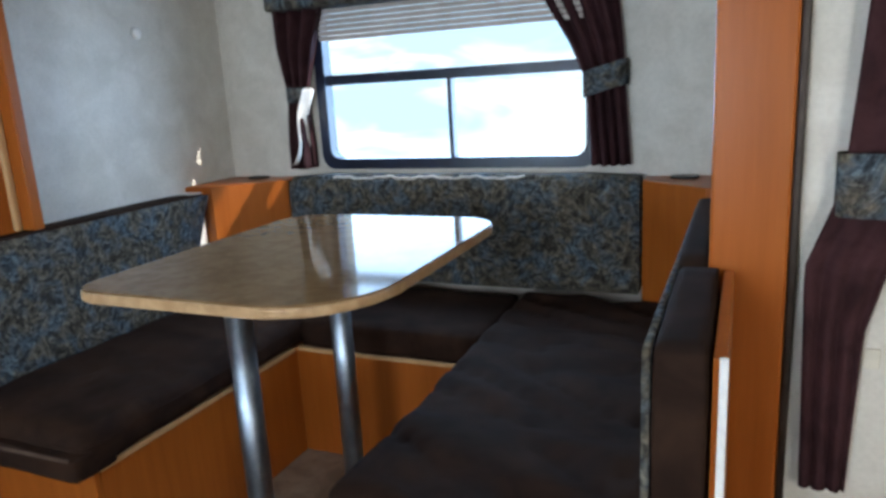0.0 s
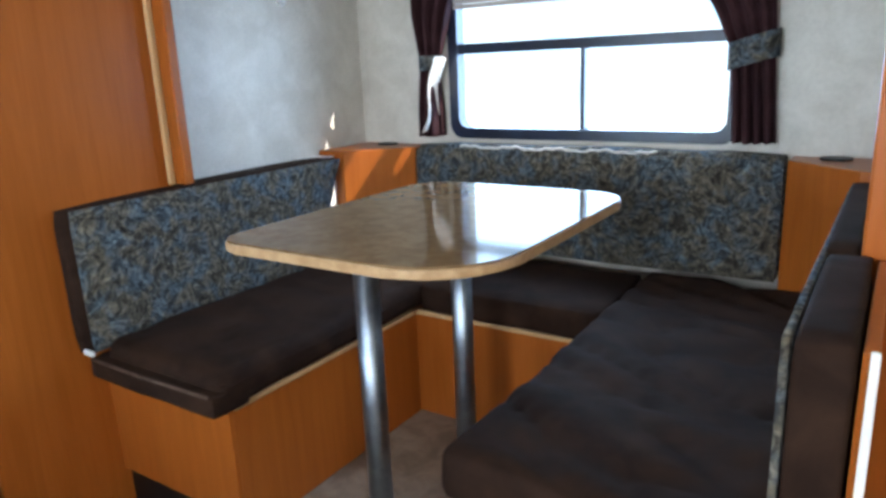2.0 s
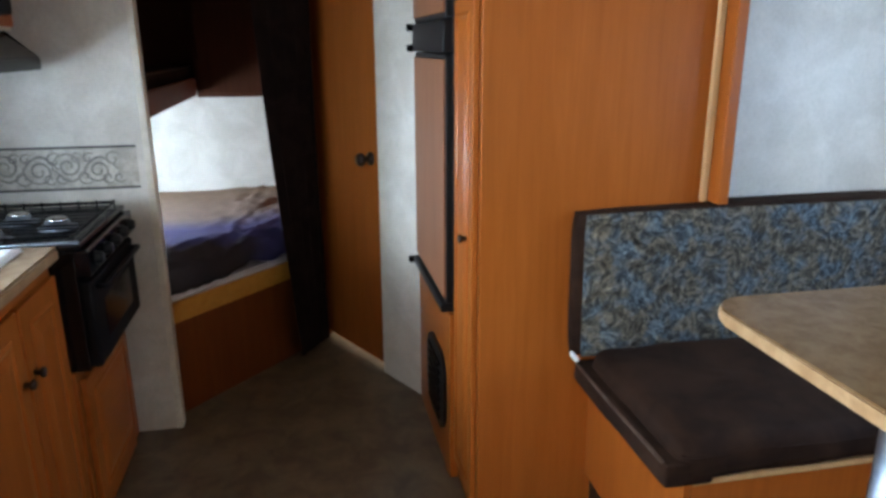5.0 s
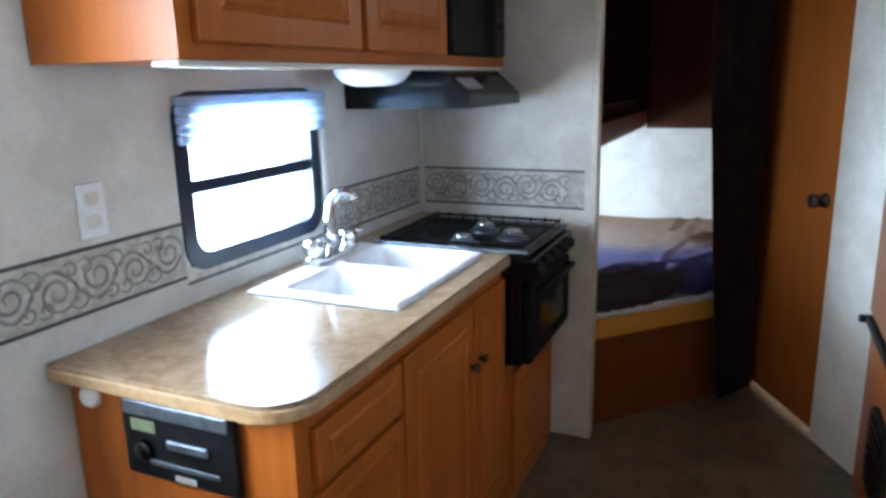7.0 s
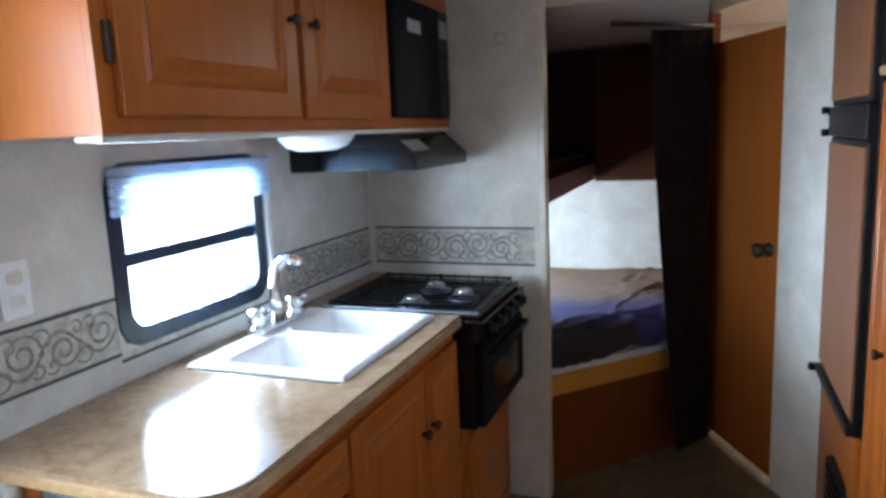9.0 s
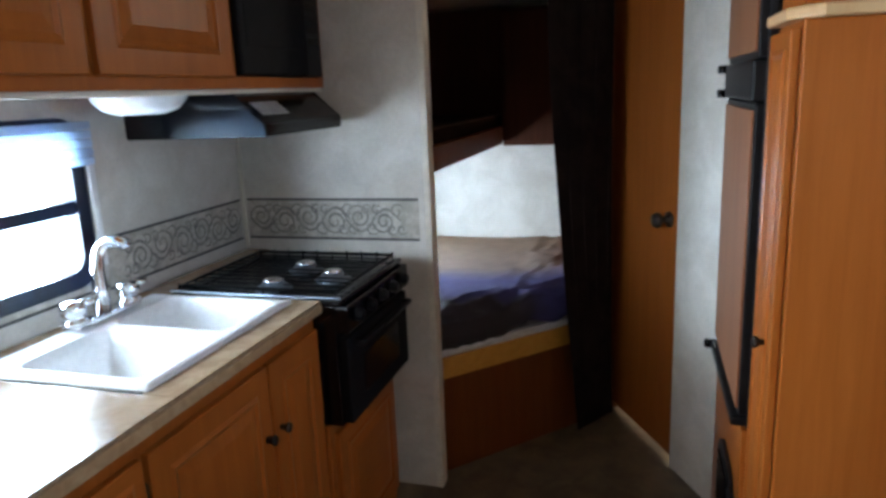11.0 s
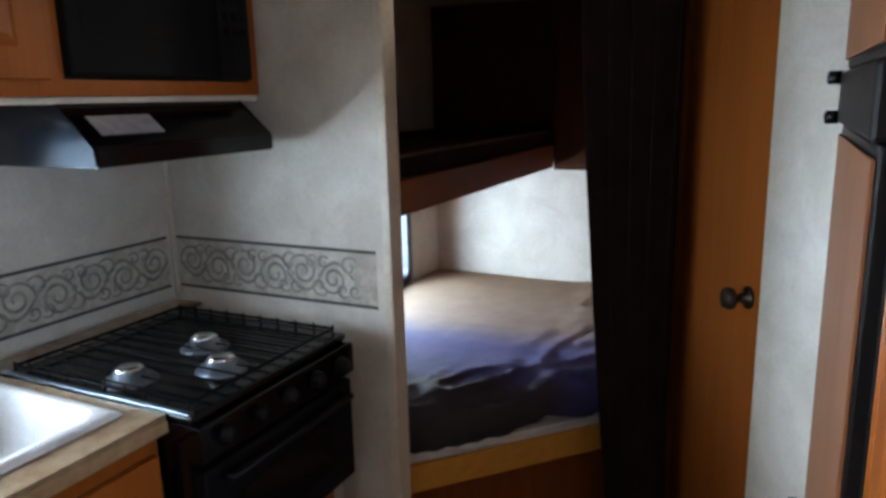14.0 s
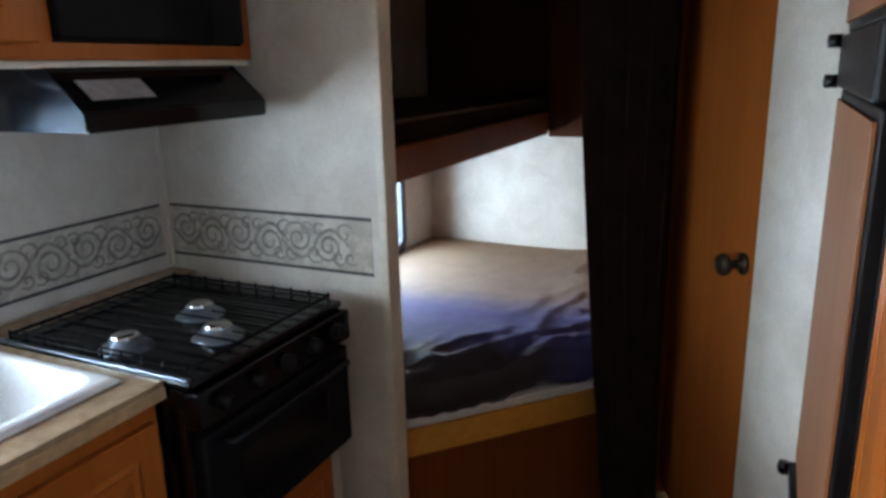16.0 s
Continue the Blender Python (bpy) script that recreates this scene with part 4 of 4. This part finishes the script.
uc = thing("wall_cabinet", (-1.4, -0.13, 1.485), "orange-brown wooden wall cabinet with two raised-panel doors", "cabinet")
BAY_OUT, BAY_IN = ([(-2.252, 1.486), (-1.6605, 1.486), (-1.6605, 1.976), (-2.252, 1.976)], [(-2.215, 1.517), (-1.712, 1.517), (-1.712, 1.9), (-2.215, 1.9)])
part("body", box(-1.66, -0.58, -0.305, 0.04, 1.486, 1.976), OAK, uc)
part("microwave_bay", ring_frame(BAY_OUT, BAY_IN, -0.305, 0.04), OAK, uc)
part("face_frame", box(-1.66, -0.58, 0.0405, 0.057, 1.486, 1.976), OAK, uc)
part("bay_frame", ring_frame(BAY_OUT, BAY_IN, 0.0405, 0.057), OAK, uc)
for x0, x1, kx in ((-1.165, -0.615, -1.135), (-1.675, -1.19, -1.225)):
    d = part("door", panel_door(x0, x1, 1.515, 1.95, 0.0575, 1, 0.055), OAK, uc)
    cabinet_knob(d, kx, 0.076, 1.735, 1)
part("hinge", box(-0.612, -0.60, 0.0575, 0.07, 1.60, 1.67, 0.003), BRONZE, uc, "dark bronze hinge")
part("light_rail", box(-2.25, -0.585, 0.03, 0.05, 1.472, 1.4855, 0.003), TRIM_PALE, uc, "pale underside rail")
mwv = thing("microwave", (-1.955, 0.0, 1.519), "black built-in microwave with dark window", "microwave")
part("body", box(-2.213, -1.714, -0.29, 0.05, 1.519, 1.898, 0.003), BLACK_SOFT, mwv)
md = part("door", box(-2.10, -1.714, 0.0505, 0.078, 1.521, 1.896, 0.008), GRATE, mwv)
part("window", box(-2.06, -1.745, 0.0785, 0.080, 1.60, 1.84, 0.001), GRATE, md, "dark mesh window")
part("sticker", box(-1.93, -1.82, 0.0805, 0.0815, 1.79, 1.83), LABEL, md, "grey sticker")
cpn = part("control_panel", box(-2.213, -2.103, 0.0505, 0.076, 1.521, 1.896, 0.006), BLACK_SOFT, mwv)
part("display", box(-2.195, -2.12, 0.0765, 0.078, 1.80, 1.86, 0.001), LABEL, cpn, "grey display")
for a in range(4):
    for b_ in range(3):
        part("button", box(-2.195 + b_ * 0.027, -2.175 + b_ * 0.027, 0.0765, 0.078, 1.62 + a * 0.035, 1.64 + a * 0.035, 0.001), BLACK, cpn)
ul = thing("under_cabinet_lamp", (-1.48, -0.08, 1.43), "white rounded lamp lens beneath the wall cabinet", "lamp")
part("lens", lathe([(0.055, 0), (0.09, 0.012), (0.112, 0.035), (0.118, 0.055)], (-1.50, -0.09, 1.4295), (0, 0, 1), 28), LENS, ul, "", True)
us = thing("cable_clip", (-0.64, 0.02, 1.47), "small white plastic clip beneath the wall cabinet", "clip")
part("body", box(-0.70, -0.592, -0.02, 0.026, 1.474, 1.4855, 0.004), WHITE, us)

ra = thing("stereo", (-0.55, 0, 0.78), "black stereo unit with silver strip in cabinet end", "stereo")
part("bezel", box(-0.5555, -0.538, -0.147, 0.132, 0.695, 0.868, 0.006), BLACK_SOFT, ra)
part("silver_strip", box(-0.5375, -0.533, -0.135, 0.12, 0.828, 0.858, 0.002), STEEL, ra, "silver top strip")
part("display", box(-0.5375, -0.535, -0.12, -0.06, 0.795, 0.82, 0.001), GREEN, ra, "greenish display")
part("tray", box(-0.5375, -0.53, -0.03, 0.07, 0.77, 0.79, 0.004), STEEL, ra, "silver tray lip")
part("tray", box(-0.5375, -0.534, -0.08, 0.09, 0.727, 0.738, 0.002), STEEL, ra)
part("dial", lathe([(0.022, 0), (0.02, 0.012), (0.016, 0.014)], (-0.5377, -0.09, 0.755), (1, 0, 0)), BLACK, ra, "", True)
part("badge", box(-0.5375, -0.536, -0.02, 0.03, 0.703, 0.715), LABEL, ra)
pk = thing("white_hook", (-0.55, -0.24, 0.84), "round white plastic hook on the cabinet end", "hook")
part("disc", lathe([(0.026, 0), (0.026, 0.008), (0.018, 0.018), (0.008, 0.022)], (-0.5555, -0.24, 0.838), (1, 0, 0)), WHITE, pk, "", True)
ol = thing("wall_outlet", (-0.665, -0.305, 1.195), "white double outlet plate on the cream wall", "outlet")
part("plate", box(-0.70, -0.632, -0.3095, -0.302, 1.137, 1.252, 0.003), WHITE, ol)
for z in (1.17, 1.219):
    part("socket", prism(rounded(-0.683, -0.649, z - 0.014, z + 0.014, 0.01), 0.0, 0.002), TRIM_PALE, ol).data.transform(Matrix(((1, 0, 0, 0), (0, 0, 1, -0.3018), (0, 1, 0, 0), (0, 0, 0, 1))))
ks = thing("window_shade", (-1.21, -0.29, 1.3), "light blue translucent shade raised at the kitchen window", "shade", "window shades")
for k in range(5):
    part("pleat", box(-1.535, -0.915, -0.298, -0.282, 1.305 + k * 0.023, 1.326 + k * 0.023, 0.004), BLUE_SHADE, ks)
part("cord", box(-1.535, -1.512, -0.299, -0.287, 1.03, 1.304, 0.004), WHITE, ks, "white side channel")
ws = thing("smoke_button", (-2.255, 0.26, 1.8), "small round white button on the partition", "button")
part("disc", lathe([(0.02, 0), (0.02, 0.006), (0.012, 0.012)], (-2.2615, 0.263, 1.80), (1, 0, 0)), WHITE, ws, "", True)

# wallpaper border with scrolls
def ribbon(bm, pts, width, place, d):
    """A flat tapering band along a curve on the wall."""
    prev = None
    n = len(pts) - 1
    for i, (p, z) in enumerate(pts):
        q0, q1 = pts[max(i - 1, 0)], pts[min(i + 1, n)]
        t = Vector((q1[0] - q0[0], q1[1] - q0[1])).normalized()
        w = width * (0.35 + 0.65 * math.sin(math.pi * min(0.95, 0.12 + 0.8 * i / n)))
        pair = [bm.verts.new(place(p - t.y * k * w, z + t.x * k * w, d)) for k in (-1, 1)]
        if prev:
            bm.faces.new((prev[0], prev[1], pair[1], pair[0]))
        prev = pair


def scrolls(length, place, seed, z0, z1):
    """Acanthus scrolls along a strip: a spiral, its stem and side curls, turning up and down by turns."""
    rng = random.Random(seed)
    bm = bmesh.new()
    mid, h = (z0 + z1) / 2, (z1 - z0) / 2
    s, flip = 0.05, 1
    while s < length - 0.045:
        r0 = h * rng.uniform(0.66, 0.76)
        cz = mid + flip * h * 0.12
        spiral = []
        for i in range(34):
            f = i / 33
            a = flip * (math.pi * 1.1 - f * 10.5)
            r = r0 * (1 - 0.82 * f ** 0.8)
            spiral.append((s + r * math.cos(a), cz + r * math.sin(a)))
        ribbon(bm, spiral, 0.0042, place, 0.0030)
        reach = min(0.062, length - 0.01 - s)
        stem = [(s - r0 + (r0 + reach) * k / 14, cz - flip * (r0 * 0.9 * math.sin(math.pi * k / 14) + 0.004)) for k in range(15)]
        ribbon(bm, [(p, max(z0 + 0.006, min(z1 - 0.006, z))) for p, z in stem], 0.0045, place, 0.0034)
        for cx, sz, turn in ((0.050, 0.40, -1), (0.030, 0.30, 1), (0.066, 0.28, 1)):
            if s + cx + h * sz > length - 0.006:
                continue
            curl = []
            for i in range(20):
                f = i / 19
                a = turn * flip * (0.6 + f * 6.6) + rng.uniform(-0.02, 0.02)
                r = h * sz * (1 - 0.75 * f)
                curl.append((s + cx + r * math.cos(a), mid - flip * h * (0.42 if turn < 0 else -0.5) + r * math.sin(a)))
            ribbon(bm, [(p, max(z0 + 0.006, min(z1 - 0.006, z))) for p, z in curl], 0.0034, place, 0.0038)
        s += rng.uniform(0.092, 0.104)
        flip = -flip
    return bm


def border(length, place, seed, base, blockset, z0=0.956, z1=1.094, top=True):
    b = thing("wallpaper_border", base, "cream wallpaper border with grey scrolls and dark lines", "wallpaper border", "wallpaper borders")
    part("paper", blockset(0.0, length, z0, z1, 0.0015), BORDER, b)
    part("line", blockset(0.0, length, z0 - 0.006, z0 + 0.002, 0.003), LINE, b, "dark line")
    if top:
        part("line", blockset(0.0, length, z1 - 0.002, z1 + 0.006, 0.003), LINE, b, "dark line")
        part("scroll_pattern", scrolls(length, place, seed, z0, z1), SCROLL, b, "grey scroll ornament")


border(0.660, lambda s, z, d: (-2.262 + d, -0.285 + s, z), 3, (-2.26, 0, 1.0), lambda a, b2, c, d, t: box(-2.2618, -2.2618 + t, -0.29 + a, -0.285 + b2, c, d))
border(0.69, lambda s, z, d: (-2.235 + s, -0.3098 + d, z), 4, (-1.9, -0.31, 1.0), lambda a, b2, c, d, t: box(-2.238 + a, -2.238 + b2, -0.3098, -0.3098 + t, c, d))
border(0.505, lambda s, z, d: (-0.912 + s, -0.3098 + d, z), 5, (-0.66, -0.31, 1.0), lambda a, b2, c, d, t: box(-0.912 + a, -0.912 + b2, -0.3098, -0.3098 + t, c, d), 0.984, 1.114)
border(0.634, None, 6, (-1.23, -0.31, 0.97), lambda a, b2, c, d, t: box(-1.547 + a, -1.547 + b2, -0.3098, -0.3098 + t, c, d), 0.966, 0.983, False)

# ---- bunks ----
OUT = [(-3.995, -0.305), (-2.316, -0.305), (-2.316, 0.36), (-2.80, 0.80), (-3.0, 0.975), (-3.995, 0.975)]


def shrink(poly, d):
    cx, cy = sum(p[0] for p in poly) / len(poly), sum(p[1] for p in poly) / len(poly)
    return [(x + (cx - x) * d, y + (cy - y) * d) for x, y in poly]


bk = thing("lower_bunk", (-3.1, 0.3, 0), "lower bunk platform with yellowish plywood edge and wood base", "bunk bed")
part("base", prism(shrink(OUT, 0.02), 0.0, 0.385), OAK_SHADED, bk, "oak base in shaded colour")
part("platform", prism(OUT, 0.386, 0.47, 0.006), PLY, bk, "yellowish plywood edge")
mt = thing("mattress", (-3.1, 0.3, 0.47), "mattress with white pad on the lower bunk", "mattress")
part("pad", prism(shrink(OUT, 0.012), 0.471, 0.50, 0.01, 3), PAD, mt)
part("edge_tape", tube([(x, y, 0.487) for x, y in shrink(OUT, 0.006)[1:5]], 0.006, 8), PAD, mt, "white bound edge", True)


def bed_top(u, v):
    """Bedspread: follows the cut corner, drops over the front edge, with folds."""
    x = -3.985 + 1.66 * u
    front = min(0.965, 0.36 + (-2.316 - x) * 0.91) - 0.015
    y = -0.30 + (front + 0.30) * min(1.0, v / 0.86)
    z = 0.60
    e = front - y
    if v > 0.86:
        k = (v - 0.86) / 0.14
        y = front + 0.012 * math.sin(k * math.pi)
        z = 0.60 - 0.105 * k
    else:
        z -= 0.03 * max(0, 1 - e / 0.07) ** 2
    p = Vector((x * 5.5, y * 9.0, 0))
    fold = noise.noise(p + Vector((noise.noise(p * 0.5) * 1.5, 0, 0)))
    ridge = (1 - abs(noise.noise(Vector((x * 4 + y * 7, y * 5 - x * 3, 2.0))))) ** 4
    amp = max(0.0, min(1.0, 1.15 - e / 0.45))
    z += amp * (0.016 * fold + 0.042 * ridge) * (1 if v <= 0.86 else 0.6)
    z += amp * 0.016 * (1 - abs(noise.noise(Vector((x * 9 - y * 4, y * 13 + x * 5, 7.0))))) ** 6
    z += 0.01 * noise.noise((x * 2, y * 2, 5))
    return (x, y, z)


bs = thing("bedspread", (-3.1, 0.3, 0.5), "crumpled navy, brown and tan bedspread on the bunk", "bedspread")
thicken(part("cloth", sheet(bed_top, 90, 80), BLANKET, bs, "", True), 0.012)
part("hem", tube([Vector(bed_top(0.12 + 0.86 * k / 60, 1.0)) + Vector((0.004, -0.004, 0)) for k in range(61)], 0.007, 8), BLANKET, bs, "dark rolled hem", True)
ub = thing("upper_bunk", (-3.1, 0.0, 1.2), "upper bunk shelf with wooden front board", "bunk bed")
part("deck", box(-3.995, -2.316, -0.305, 0.365, 1.18, 1.235), OAK_SHADED, ub)
part("front_board", box(-3.70, -2.314, 0.366, 0.392, 1.170, 1.264, 0.004), OAK_SHADED, ub, "brown wooden front board")
um = thing("mattress", (-3.1, 0.0, 1.235), "dark mattress on the upper bunk", "mattress")
part("cover", cushion(-3.95, -2.33, -0.30, 0.35, 1.237, 1.33, 0.03, 0.004), DARK, um, "", True)
part("edge_tape", tube([(-3.9, 0.345, 1.318), (-2.36, 0.345, 1.318)], 0.006, 8), SEAM, um, "brown bound edge", True)
rc = thing("rear_cabinet", (-3.85, 0.68, 1.16), "wood cabinet on the wall above the bed, darkened for shade", "cabinet")
part("body", box(-3.995, -3.70, 0.395, 0.98, 1.16, 1.86, 0.003), WOOD_DEEP_SHADE, rc)
part("door", box(-3.6995, -3.684, 0.41, 0.965, 1.18, 1.84, 0.004), WOOD_DEEP_SHADE, rc)
# added dark sheet over the cream wall, standing in for shade
structure("bunk_end_shade", box(-3.996, -3.975, -0.305, 0.393, 1.24, 1.895, 0.003), WOOD_DEEP_SHADE, "dark sheet for the shade at the head of the upper bunk", "panel")
structure("upper_soffit", box(-3.995, -2.32, -0.305, 0.98, 1.90, 1.978), CEIL, "grey lowered ceiling over the bunks", "ceiling")

cu = thing("bunk_curtain", (-2.85, 0.88, 0.05), "long dark brown curtain gathered beside the bunks", "curtain")


def bunk_cloth(u, v):
    fold = Vector((-2.89, 1.0, 0))
    p = Vector((-2.72, 0.765 + 0.13 * (1 - v) ** 1.3, 0)).lerp(fold, min(1.0, u / 0.82))
    if u > 0.82:
        p = fold.lerp(Vector((-3.10, 0.972, 0)), (u - 0.82) / 0.18)
    n = Vector((0.79, -0.61, 0))
    w = 0.026 * math.sin(u * 2 * math.pi * 5 + 0.8 * math.sin(v * 3)) * (0.7 + 0.5 * (1 - v)) + 0.008 * noise.noise((u * 6, v * 3, 1))
    p += n * w * (1.0 if u < 0.82 else 0.3)
    return (p.x, p.y, 0.06 + 1.78 * v)


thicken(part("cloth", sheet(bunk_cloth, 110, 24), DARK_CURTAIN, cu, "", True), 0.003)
part("rod", tube([(-2.60, 0.62, 1.86), (-2.93, 1.0, 1.86)], 0.010, 10), BRONZE, cu, "dark curtain rod", True)
